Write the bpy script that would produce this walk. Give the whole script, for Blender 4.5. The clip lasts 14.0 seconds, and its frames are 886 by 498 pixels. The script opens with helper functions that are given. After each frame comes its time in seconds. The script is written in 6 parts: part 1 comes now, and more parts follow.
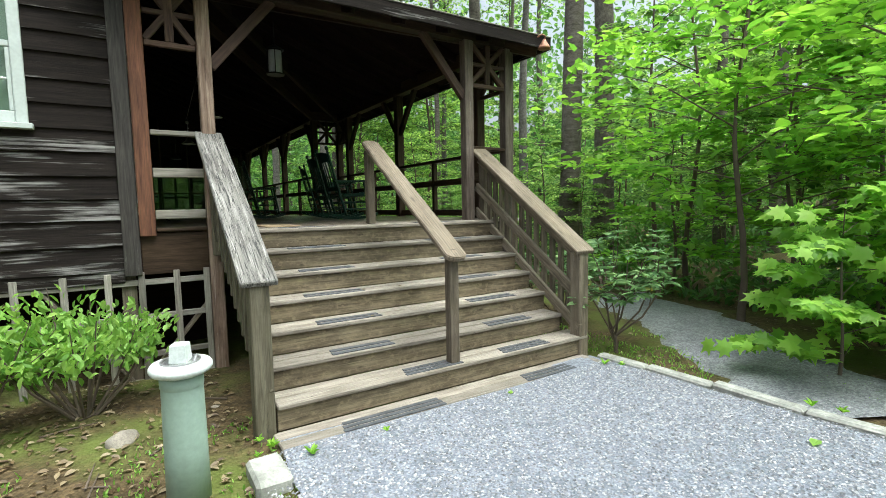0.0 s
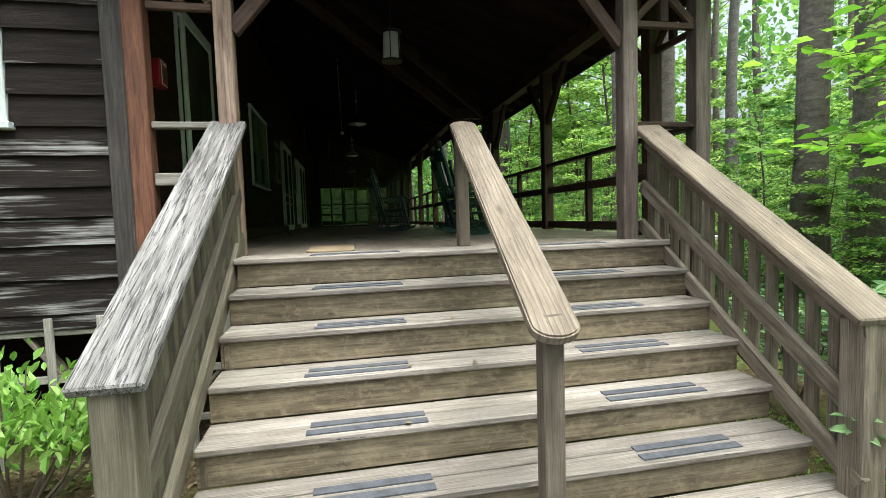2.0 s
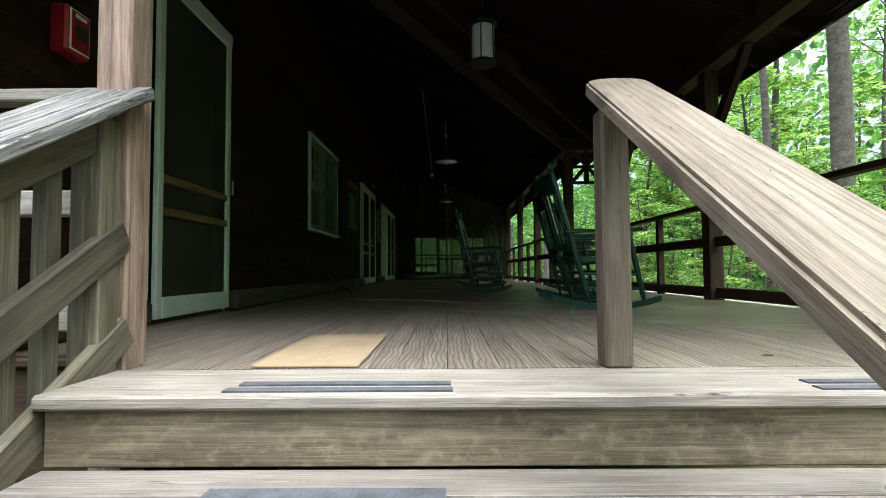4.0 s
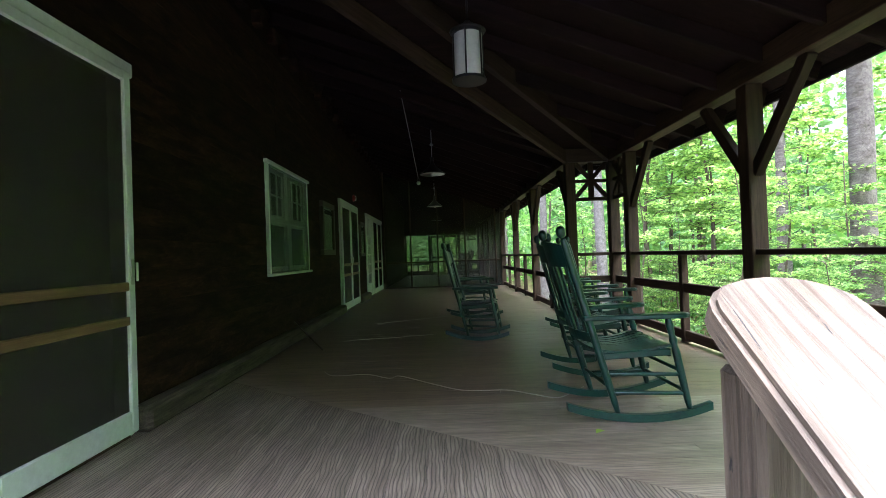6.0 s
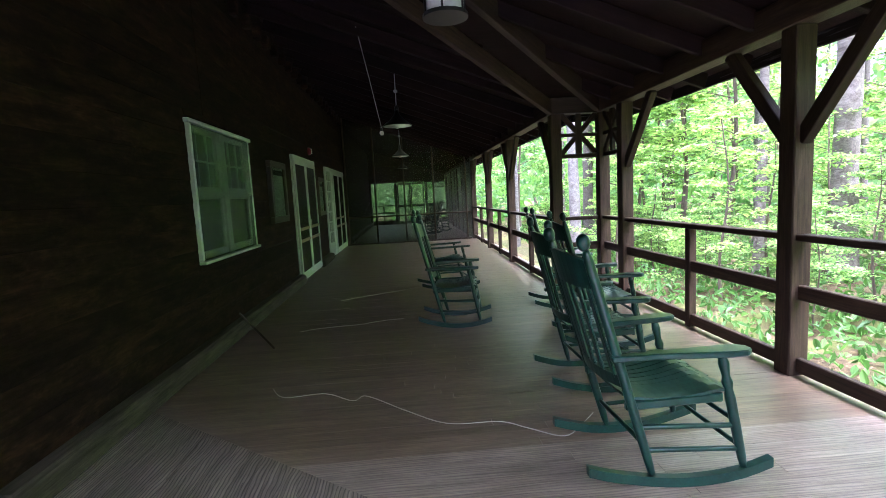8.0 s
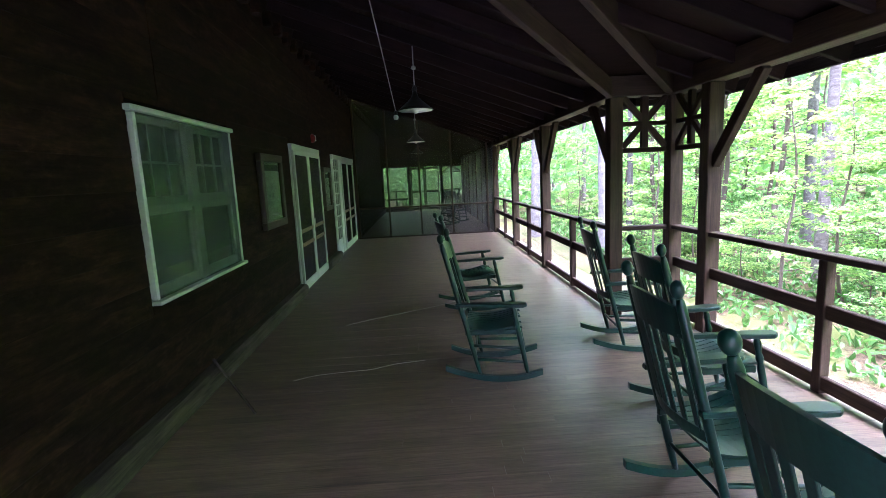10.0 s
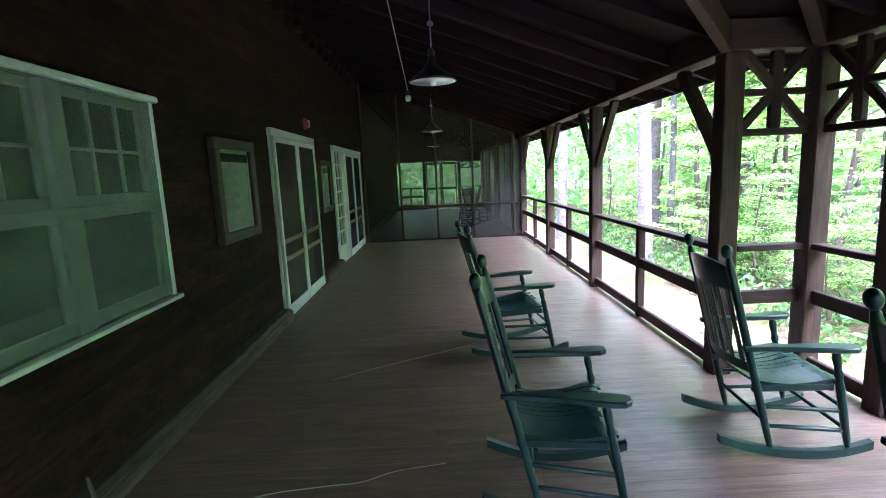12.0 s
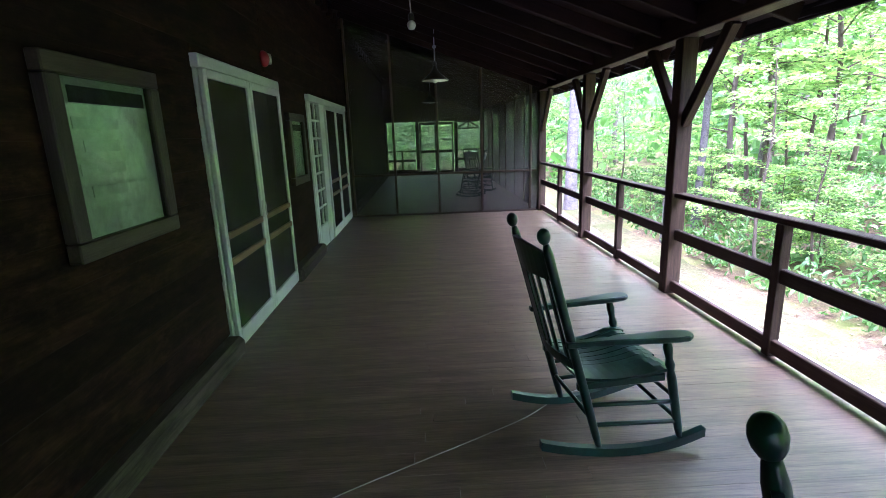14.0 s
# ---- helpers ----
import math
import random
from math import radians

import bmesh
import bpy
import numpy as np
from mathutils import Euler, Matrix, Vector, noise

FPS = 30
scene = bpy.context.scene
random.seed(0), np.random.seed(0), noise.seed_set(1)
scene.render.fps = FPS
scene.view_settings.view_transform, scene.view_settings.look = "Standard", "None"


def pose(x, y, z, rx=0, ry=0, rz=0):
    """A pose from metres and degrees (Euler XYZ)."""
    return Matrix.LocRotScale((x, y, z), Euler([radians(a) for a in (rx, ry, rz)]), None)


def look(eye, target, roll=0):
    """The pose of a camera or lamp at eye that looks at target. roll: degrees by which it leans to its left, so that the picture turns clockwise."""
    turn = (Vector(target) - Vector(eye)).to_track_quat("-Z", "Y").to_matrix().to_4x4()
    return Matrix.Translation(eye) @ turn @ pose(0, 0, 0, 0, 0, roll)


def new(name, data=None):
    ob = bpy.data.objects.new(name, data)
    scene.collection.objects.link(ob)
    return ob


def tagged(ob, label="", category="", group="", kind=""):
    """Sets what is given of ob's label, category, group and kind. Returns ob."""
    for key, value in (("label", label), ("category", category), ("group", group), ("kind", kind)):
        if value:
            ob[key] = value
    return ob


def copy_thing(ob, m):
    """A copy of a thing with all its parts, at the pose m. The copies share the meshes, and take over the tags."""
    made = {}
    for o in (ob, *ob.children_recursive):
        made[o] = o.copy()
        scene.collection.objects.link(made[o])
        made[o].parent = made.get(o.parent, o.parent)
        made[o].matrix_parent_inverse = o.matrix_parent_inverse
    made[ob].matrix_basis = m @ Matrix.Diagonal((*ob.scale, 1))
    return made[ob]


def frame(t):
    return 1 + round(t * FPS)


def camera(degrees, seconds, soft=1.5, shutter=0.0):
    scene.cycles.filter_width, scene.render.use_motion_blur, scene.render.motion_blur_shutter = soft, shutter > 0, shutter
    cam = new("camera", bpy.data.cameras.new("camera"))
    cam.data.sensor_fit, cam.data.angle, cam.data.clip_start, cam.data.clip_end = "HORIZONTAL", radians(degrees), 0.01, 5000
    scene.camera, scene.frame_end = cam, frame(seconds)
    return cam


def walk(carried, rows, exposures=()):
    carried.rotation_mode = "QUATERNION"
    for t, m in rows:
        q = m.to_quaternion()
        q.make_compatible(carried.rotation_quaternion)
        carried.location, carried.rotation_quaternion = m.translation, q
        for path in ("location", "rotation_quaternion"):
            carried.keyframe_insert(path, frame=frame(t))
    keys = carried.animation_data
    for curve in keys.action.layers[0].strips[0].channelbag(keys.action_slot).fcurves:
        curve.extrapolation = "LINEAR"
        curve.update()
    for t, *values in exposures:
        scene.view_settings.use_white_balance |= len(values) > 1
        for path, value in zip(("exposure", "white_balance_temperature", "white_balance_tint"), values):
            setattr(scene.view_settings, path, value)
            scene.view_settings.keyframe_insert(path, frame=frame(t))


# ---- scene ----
cam = camera(84.8, 14.0, soft=0.8)
PATH = [
    (0, (-0.012, 0.142, 1.493), (1.057, 1.822, 1.315), -1.1),
    (0.5, (0.427, 0.446, 1.524), (1.382, 2.192, 1.325), -1.3),
    (1, (0.856, 0.769, 1.52), (1.632, 2.605, 1.349), -1.9),
    (1.5, (1.234, 1.196, 1.525), (1.792, 3.111, 1.379), -2.0),
    (2, (1.45, 1.726, 1.527), (1.834, 3.684, 1.397), -1.8),
    (2.5, (1.653, 2.326, 1.546), (1.893, 4.309, 1.434), -1.6),
    (3, (1.748, 2.819, 1.563), (1.893, 4.813, 1.508), -1.2),
    (3.5, (1.808, 3.28, 1.551), (1.91, 5.277, 1.586), -0.6),
    (4, (1.788, 3.789, 1.615), (1.771, 5.787, 1.701), -0.4),
    (4.2, (1.785, 3.945, 1.732), (1.749, 5.942, 1.829), -0.6),
    (6.3, (1.901, 4.819, 2.322), (1.908, 6.819, 2.321), -2.2),
    (6.5, (1.873, 4.884, 2.336), (1.88, 6.884, 2.314), -2.3),
    (7, (1.85, 5.051, 2.506), (1.921, 7.047, 2.407), -3.6),
    (7.2, (1.874, 5.143, 2.527), (1.985, 7.135, 2.401), -3.8),
    (9.3, (1.856, 6.373, 2.901), (1.992, 8.345, 2.592), -2.8),
    (9.5, (1.824, 6.488, 2.912), (1.931, 8.461, 2.605), -2.6),
    (10, (1.784, 6.833, 2.896), (1.864, 8.809, 2.597), -2.8),
    (10.5, (1.789, 7.262, 2.906), (1.85, 9.242, 2.629), -2.5),
    (11, (1.726, 7.639, 2.9), (1.778, 9.618, 2.621), -2.1),
    (11.5, (1.726, 8.016, 2.881), (1.797, 9.992, 2.58), -2.7),
    (12, (1.765, 8.452, 2.881), (1.782, 10.427, 2.57), -2.6),
    (12.5, (1.7, 8.958, 2.866), (1.685, 10.929, 2.529), -1.9),
    (13, (1.668, 9.417, 2.894), (1.686, 11.386, 2.549), -2.0),
    (13.5, (1.614, 9.9, 2.898), (1.615, 11.871, 2.558), -1.7),
    (14, (1.498, 10.316, 2.865), (1.561, 12.261, 2.404), -2.0),
]
EXPOSURES = [(0, 1.15, 6050, 0), (1.5, 1.32, 6000, 5), (3.0, 1.62, 5850, 5), (4.2, 1.88, 5650, 7), (6.5, 3.38, 5300, 25), (7.2, 3.58, 5250, 29), (9.5, 4.05, 5000, 41), (12.0, 4.48, 4850, 45), (13.0, 4.48, 4850, 47), (14.0, 4.2, 4880, 47)]
walk(cam, [(t, look(eye, target, roll)) for t, eye, target, roll in PATH], EXPOSURES)

# ---- world and light ----
world = bpy.data.worlds.new("world")
scene.world = world
world.use_nodes = True
wn = world.node_tree.nodes
sky = wn.new("ShaderNodeTexSky")
sky.sky_type = "NISHITA"
sky.sun_disc = False
sky.sun_elevation, sky.sun_rotation = radians(72), radians(150)
sky.air_density, sky.dust_density, sky.ozone_density = 0.9, 9.0, 0.8
wn["Background"].inputs["Strength"].default_value = 0.15
haze = wn.new("ShaderNodeHueSaturation")
haze.inputs["Saturation"].default_value = 0.35
world.node_tree.links.new(sky.outputs["Color"], haze.inputs["Color"])
world.node_tree.links.new(haze.outputs["Color"], wn["Background"].inputs["Color"])
sun_data = bpy.data.lights.new("sun", "SUN")
sun_data.energy, sun_data.angle, sun_data.color = 1.7, radians(70), (1.0, 0.97, 0.92)
sun = new("sun", sun_data)
sun.matrix_world = look((20 * math.sin(radians(150)), 20 * math.cos(radians(150)), 61.6), (0, 0, 0))
rnd = random.Random(7)


# ---- materials ----
def material(name):
    m = bpy.data.materials.new(name)
    m.use_nodes = True
    t = m.node_tree
    return m, t, t.nodes["Principled BSDF"]


def node(t, kind, **inputs):
    n = t.nodes.new(kind)
    for k, v in inputs.items():
        n.inputs[k.replace("_", " ")].default_value = v
    return n


def ramp(t, fac, stops):
    r = t.nodes.new("ShaderNodeValToRGB")
    e = r.color_ramp.elements
    while len(e) < len(stops):
        e.new(0.5)
    for el, (p, c) in zip(e, stops):
        el.position, el.color = p, (*c, 1)
    t.links.new(fac, r.inputs["Fac"])
    return r.outputs["Color"]


def mix(t, fac, a, b, mode="MIX"):
    m = t.nodes.new("ShaderNodeMix")
    m.data_type, m.blend_type = "RGBA", mode
    for sock, v in ((m.inputs["Factor"], fac), (m.inputs["A"], a), (m.inputs["B"], b)):
        if isinstance(v, (int, float)):
            sock.default_value = v
        elif isinstance(v, tuple):
            sock.default_value = (*v, 1)
        else:
            t.links.new(v, sock)
    return m.outputs["Result"]


def coords(t, scale, world_space=False, offset=True):
    """Object coordinates, shifted for each object, scaled."""
    tc = t.nodes.new("ShaderNodeTexCoord")
    if world_space:
        src = t.nodes.new("ShaderNodeNewGeometry").outputs["Position"]
    else:
        src = tc.outputs["Object"]
    if offset and not world_space:
        oi = t.nodes.new("ShaderNodeObjectInfo")
        mul = t.nodes.new("ShaderNodeMath")
        mul.operation = "MULTIPLY"
        mul.inputs[1].default_value = 53.0
        t.links.new(oi.outputs["Random"], mul.inputs[0])
        add = t.nodes.new("ShaderNodeVectorMath")
        t.links.new(src, add.inputs[0])
        t.links.new(mul.outputs[0], add.inputs[1])
        src = add.outputs[0]
    mp = t.nodes.new("ShaderNodeMapping")
    mp.inputs["Scale"].default_value = scale
    t.links.new(src, mp.inputs["Vector"])
    return mp.outputs[0]


def noise_tex(t, vec, scale, detail=5.0, rough=0.6, dist=0.0):
    n = node(t, "ShaderNodeTexNoise", Scale=scale, Detail=detail, Roughness=rough, Distortion=dist)
    t.links.new(vec, n.inputs["Vector"])
    return n.outputs["Fac"]


def bump(t, p, height, strength, dist=0.01):
    b = node(t, "ShaderNodeBump", Strength=strength, Distance=dist)
    t.links.new(height, b.inputs["Height"])
    t.links.new(b.outputs["Normal"], p.inputs["Normal"])


def wave_tex(t, vec, scale, distortion, detail_scale=0.3):
    n = node(t, "ShaderNodeTexWave", Scale=scale, Distortion=distortion, Detail=2.0, Detail_Scale=detail_scale)
    n.bands_direction = "Y"
    t.links.new(vec, n.inputs["Vector"])
    return n.outputs["Fac"]


def wood(name, dark, light, rough=0.75, worn=None, worn_at=0.58, grain=14.0, relief=0.5, spread=0.35, cracks=0.0, blotch=None, mottle=False, rings=0.0, ring_scale=28.0, knots=0.0, spec=0.4, crack_x=1.1, ring_x=0.22):
    """Grain along each board's local x, board to board variation, stains; worn: pale bare fibres; rings: growth-ring lines; knots: dark eyes."""
    m, t, p = material(name)
    g = noise_tex(t, coords(t, (0.9, grain, grain)), 2.2, 8, 0.7, 0.6)
    fine = noise_tex(t, coords(t, (2.2, grain * 8, grain * 8)), 2.0, 6, 0.75)
    line = noise_tex(t, coords(t, (0.55, grain * 3, grain * 3)), 2.0, 6, 0.75, 0.5)
    stain = noise_tex(t, coords(t, (1.6, 4.0, 4.0)), 1.6, 5)
    col = ramp(t, g, [(0.34, dark), (0.66, light)])
    col = mix(t, 0.5, col, ramp(t, fine, [(0.36, (0.45, 0.45, 0.45)), (0.64, (1.3, 1.3, 1.3))]), "MULTIPLY")
    col = mix(t, 0.55, col, ramp(t, line, [(0.37, (0.4, 0.39, 0.38)), (0.47, (1.0, 1.0, 1.0)), (0.62, (1.0, 1.0, 1.0)), (0.70, (1.25, 1.25, 1.25))]), "MULTIPLY")
    col = mix(t, 0.8, col, ramp(t, stain, [(0.3, (0.62, 0.6, 0.55)), (0.65, (1.1, 1.1, 1.1))]), "MULTIPLY")
    if worn:
        w = noise_tex(t, coords(t, (0.9, 20.0, 20.0)), 2.0, 8, 0.75, 0.4)
        f = ramp(t, w, [(worn_at, (0, 0, 0)), (worn_at + 0.07, (1, 1, 1))])
        col = mix(t, f, col, mix(t, 0.45, worn, ramp(t, fine, [(0.36, (0.55, 0.55, 0.55)), (0.64, (1.2, 1.2, 1.2))]), "MULTIPLY"))
    if rings:
        wv = wave_tex(t, coords(t, (ring_x, 1, 1)), ring_scale, 14.0)
        col = mix(t, rings, col, ramp(t, wv, [(0.0, (0.35, 0.34, 0.33)), (0.30, (0.95, 0.95, 0.95)), (1.0, (1.12, 1.12, 1.12))]), "MULTIPLY")
    if knots:
        vk = node(t, "ShaderNodeTexVoronoi", Scale=2.0)
        t.links.new(coords(t, (1.0, 3.2, 3.2)), vk.inputs["Vector"])
        col = mix(t, ramp(t, vk.outputs["Distance"], [(knots * 0.6, (0.85, 0.85, 0.85)), (knots, (0, 0, 0))]), col, tuple(c * 0.45 for c in dark))
    if blotch:
        k = noise_tex(t, coords(t, (7.0, 9.0, 9.0)), 2.4, 9, 0.75)
        col = mix(t, ramp(t, k, [(0.50, (0, 0, 0)), (0.66, (0.5, 0.5, 0.5))]), col, blotch)
        k2 = noise_tex(t, coords(t, (3.0, 5.0, 5.0)), 2.1, 8, 0.75)
        col = mix(t, ramp(t, k2, [(0.56, (0, 0, 0)), (0.72, (0.5, 0.5, 0.5))]), col, tuple(c * 0.4 for c in dark))
    if mottle:
        k = noise_tex(t, coords(t, (1.1, 4.5, 4.5)), 2.0, 6, 0.7, 0.5)
        col = mix(t, 1.0, col, ramp(t, k, [(0.32, (0.35, 0.35, 0.36)), (0.5, (0.95, 0.92, 0.9)), (0.68, (2.1, 1.95, 1.7))]), "MULTIPLY")
    if cracks:
        k = noise_tex(t, coords(t, (crack_x, 34.0, 34.0)), 2.4, 6, 0.75, 0.8)
        col = mix(t, ramp(t, k, [(cracks, (0, 0, 0)), (cracks + 0.05, (1, 1, 1))]), col, (0.022, 0.021, 0.02))
    oi = t.nodes.new("ShaderNodeObjectInfo")
    col = mix(t, 1.0, col, ramp(t, oi.outputs["Random"], [(0.0, (1 - spread,) * 3), (1.0, (1 + spread * 0.6,) * 3)]), "MULTIPLY")
    t.links.new(col, p.inputs["Base Color"])
    p.inputs["Roughness"].default_value = rough
    p.inputs["Specular IOR Level"].default_value = spec
    h = mix(t, 0.5, line, fine)
    bump(t, p, h, relief, 0.006)
    return m


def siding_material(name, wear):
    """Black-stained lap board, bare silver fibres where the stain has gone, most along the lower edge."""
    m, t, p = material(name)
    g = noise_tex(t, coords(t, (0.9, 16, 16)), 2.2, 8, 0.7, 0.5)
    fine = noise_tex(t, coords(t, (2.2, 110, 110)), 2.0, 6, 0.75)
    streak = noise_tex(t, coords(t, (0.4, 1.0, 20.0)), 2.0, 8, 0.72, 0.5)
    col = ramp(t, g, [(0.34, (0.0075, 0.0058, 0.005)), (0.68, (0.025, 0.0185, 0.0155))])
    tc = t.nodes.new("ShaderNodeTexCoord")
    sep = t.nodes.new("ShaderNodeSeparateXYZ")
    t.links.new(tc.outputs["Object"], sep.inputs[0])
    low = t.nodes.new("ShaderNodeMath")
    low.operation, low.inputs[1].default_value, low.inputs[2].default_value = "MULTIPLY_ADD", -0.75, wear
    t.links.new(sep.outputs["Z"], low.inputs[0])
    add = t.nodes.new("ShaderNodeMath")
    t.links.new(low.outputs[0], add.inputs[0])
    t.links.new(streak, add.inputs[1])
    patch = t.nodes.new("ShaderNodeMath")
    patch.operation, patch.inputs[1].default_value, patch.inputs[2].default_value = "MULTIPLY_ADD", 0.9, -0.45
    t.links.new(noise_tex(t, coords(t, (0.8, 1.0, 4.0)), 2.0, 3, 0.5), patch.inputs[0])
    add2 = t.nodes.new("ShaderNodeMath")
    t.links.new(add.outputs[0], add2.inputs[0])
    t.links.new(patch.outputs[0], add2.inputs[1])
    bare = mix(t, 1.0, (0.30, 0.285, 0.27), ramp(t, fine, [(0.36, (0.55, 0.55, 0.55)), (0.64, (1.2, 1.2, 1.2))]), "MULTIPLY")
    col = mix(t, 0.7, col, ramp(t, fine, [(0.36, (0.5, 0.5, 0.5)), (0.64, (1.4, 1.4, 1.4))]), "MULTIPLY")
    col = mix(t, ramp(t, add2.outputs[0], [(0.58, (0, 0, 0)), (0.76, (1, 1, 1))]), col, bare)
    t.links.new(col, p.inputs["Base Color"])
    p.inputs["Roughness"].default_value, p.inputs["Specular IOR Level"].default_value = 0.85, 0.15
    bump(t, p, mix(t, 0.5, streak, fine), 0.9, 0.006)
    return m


def plain(name, color, rough=0.5, metal=0.0, var=0.15, scale=6.0, relief=0.1):
    m, t, p = material(name)
    n = noise_tex(t, coords(t, (1, 1, 1)), scale, 5)
    n2 = noise_tex(t, coords(t, (1, 1, 1)), scale * 9, 3)
    col = mix(t, 1.0, color, ramp(t, n, [(0.3, (1 - var,) * 3), (0.7, (1 + var,) * 3)]), "MULTIPLY")
    col = mix(t, 0.5, col, ramp(t, n2, [(0.35, (1 - var,) * 3), (0.65, (1 + var,) * 3)]), "MULTIPLY")
    t.links.new(col, p.inputs["Base Color"])
    p.inputs["Roughness"].default_value, p.inputs["Metallic"].default_value = rough, metal
    bump(t, p, n2, relief, 0.003)
    return m


def leaf_material(name, stops, through_light=0.35):
    m, t, p = material(name)
    geo = t.nodes.new("ShaderNodeNewGeometry")
    oi = t.nodes.new("ShaderNodeObjectInfo")
    col = ramp(t, geo.outputs["Random Per Island"], stops)
    col = mix(t, 1.0, col, ramp(t, oi.outputs["Random"], [(0, (0.75, 0.8, 0.8)), (1, (1.2, 1.1, 1.0))]), "MULTIPLY")
    t.links.new(col, p.inputs["Base Color"])
    p.inputs["Roughness"].default_value = 0.45
    p.inputs["Specular IOR Level"].default_value = 0.35
    tr = t.nodes.new("ShaderNodeBsdfTranslucent")
    t.links.new(mix(t, 1.0, col, (1.3, 1.4, 0.9), "MULTIPLY"), tr.inputs["Color"])
    ms = t.nodes.new("ShaderNodeMixShader")
    ms.inputs[0].default_value = through_light
    t.links.new(p.outputs[0], ms.inputs[1])
    t.links.new(tr.outputs[0], ms.inputs[2])
    t.links.new(ms.outputs[0], t.nodes["Material Output"].inputs["Surface"])
    return m


def ground_material(name, stops, scale, fine, relief, big=None, gloss=0.5):
    m, t, p = material(name)
    v = coords(t, (1, 1, 1), world_space=True)
    vor = node(t, "ShaderNodeTexVoronoi", Scale=fine)
    t.links.new(v, vor.inputs["Vector"])
    n = noise_tex(t, v, scale, 8, 0.7)
    col = ramp(t, n, stops)
    cell = t.nodes.new("ShaderNodeSeparateColor")
    t.links.new(vor.outputs["Color"], cell.inputs[0])
    col = mix(t, 0.7, col, ramp(t, cell.outputs[0], [(0.0, (0.55, 0.55, 0.56)), (0.5, (0.95, 0.95, 0.95)), (1.0, (1.5, 1.48, 1.45))]), "MULTIPLY")
    if big:
        b = noise_tex(t, v, 0.9, 5, 0.6)
        col = mix(t, ramp(t, b, [(0.45, (0, 0, 0)), (0.6, (1, 1, 1))]), col, big)
    t.links.new(col, p.inputs["Base Color"])
    p.inputs["Roughness"].default_value = 0.9
    p.inputs["Specular IOR Level"].default_value = gloss
    hm = mix(t, 0.4, vor.outputs["Distance"], n)
    bump(t, p, hm, relief, 0.02)
    return m


def screen_material(name, color, cover):
    m, t, p = material(name)
    p.inputs["Base Color"].default_value = (*color, 1)
    p.inputs["Roughness"].default_value = 0.8
    tr = t.nodes.new("ShaderNodeBsdfTransparent")
    n = noise_tex(t, coords(t, (1, 1, 1)), 3.0, 3)
    f = ramp(t, n, [(0.3, (cover * 0.93,) * 3), (0.7, (min(1, cover * 1.07),) * 3)])
    ms = t.nodes.new("ShaderNodeMixShader")
    t.links.new(f, ms.inputs[0])
    t.links.new(tr.outputs[0], ms.inputs[1])
    t.links.new(p.outputs[0], ms.inputs[2])
    t.links.new(ms.outputs[0], t.nodes["Material Output"].inputs["Surface"])
    return m


def glass_material(name):
    m, t, p = material(name)
    tr = t.nodes.new("ShaderNodeBsdfTransparent")
    tr.inputs["Color"].default_value = (0.8, 0.86, 0.82, 1)
    gl = node(t, "ShaderNodeBsdfGlossy", Roughness=0.03)
    lw = node(t, "ShaderNodeLayerWeight", Blend=0.5)
    pw = t.nodes.new("ShaderNodeMath")
    pw.operation, pw.inputs[1].default_value = "POWER", 3.5
    t.links.new(lw.outputs["Facing"], pw.inputs[0])
    fr = t.nodes.new("ShaderNodeMath")
    fr.operation, fr.inputs[1].default_value, fr.inputs[2].default_value = "MULTIPLY_ADD", 0.4, 0.03
    t.links.new(pw.outputs[0], fr.inputs[0])
    ms = t.nodes.new("ShaderNodeMixShader")
    t.links.new(fr.outputs[0], ms.inputs[0])
    t.links.new(tr.outputs[0], ms.inputs[1])
    t.links.new(gl.outputs[0], ms.inputs[2])
    t.links.new(ms.outputs[0], t.nodes["Material Output"].inputs["Surface"])
    return m


TREAD = wood("weathered tread wood", (0.20, 0.17, 0.14), (0.31, 0.276, 0.232), worn=(0.36, 0.33, 0.285), worn_at=0.58, relief=0.8, cracks=0.62, rings=0.3, crack_x=1.8)
RISER = wood("mossy riser wood", (0.10, 0.075, 0.046), (0.245, 0.20, 0.13), worn=(0.34, 0.28, 0.19), worn_at=0.62, blotch=(0.30, 0.235, 0.145), rings=0.45, knots=0.10, ring_scale=16)
RAIL = wood("tan rail wood", (0.15, 0.116, 0.080), (0.215, 0.176, 0.131), worn=(0.23, 0.199, 0.158), worn_at=0.6, grain=12, relief=0.9, cracks=0.61, rings=0.4, ring_scale=12, knots=0.17, crack_x=2.2, ring_x=0.35)
OLDRAIL = wood("grey cracked rail wood", (0.085, 0.079, 0.072), (0.27, 0.257, 0.24), worn=(0.35, 0.337, 0.315), worn_at=0.56, relief=1.0, grain=12, cracks=0.52, crack_x=1.7)
CORNERWOOD = wood("dark weathered corner board", (0.028, 0.023, 0.02), (0.095, 0.083, 0.073), worn=(0.24, 0.225, 0.205), worn_at=0.6, relief=0.9, cracks=0.6)
POSTWOOD = wood("grey-brown post wood", (0.13, 0.102, 0.07), (0.245, 0.208, 0.157), worn=(0.29, 0.26, 0.21), worn_at=0.6, cracks=0.62, rings=0.35, knots=0.08, crack_x=1.8)
# Olive boards darker than POSTWOOD: the railing's shaded side is put into the colour.
SHADEWOOD = wood("olive weathered rail boards, shade darkened in", (0.085, 0.072, 0.045), (0.175, 0.155, 0.108), worn=(0.22, 0.20, 0.15), worn_at=0.61, cracks=0.62, rings=0.35, crack_x=1.8)
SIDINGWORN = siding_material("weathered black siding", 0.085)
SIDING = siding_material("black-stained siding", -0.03)
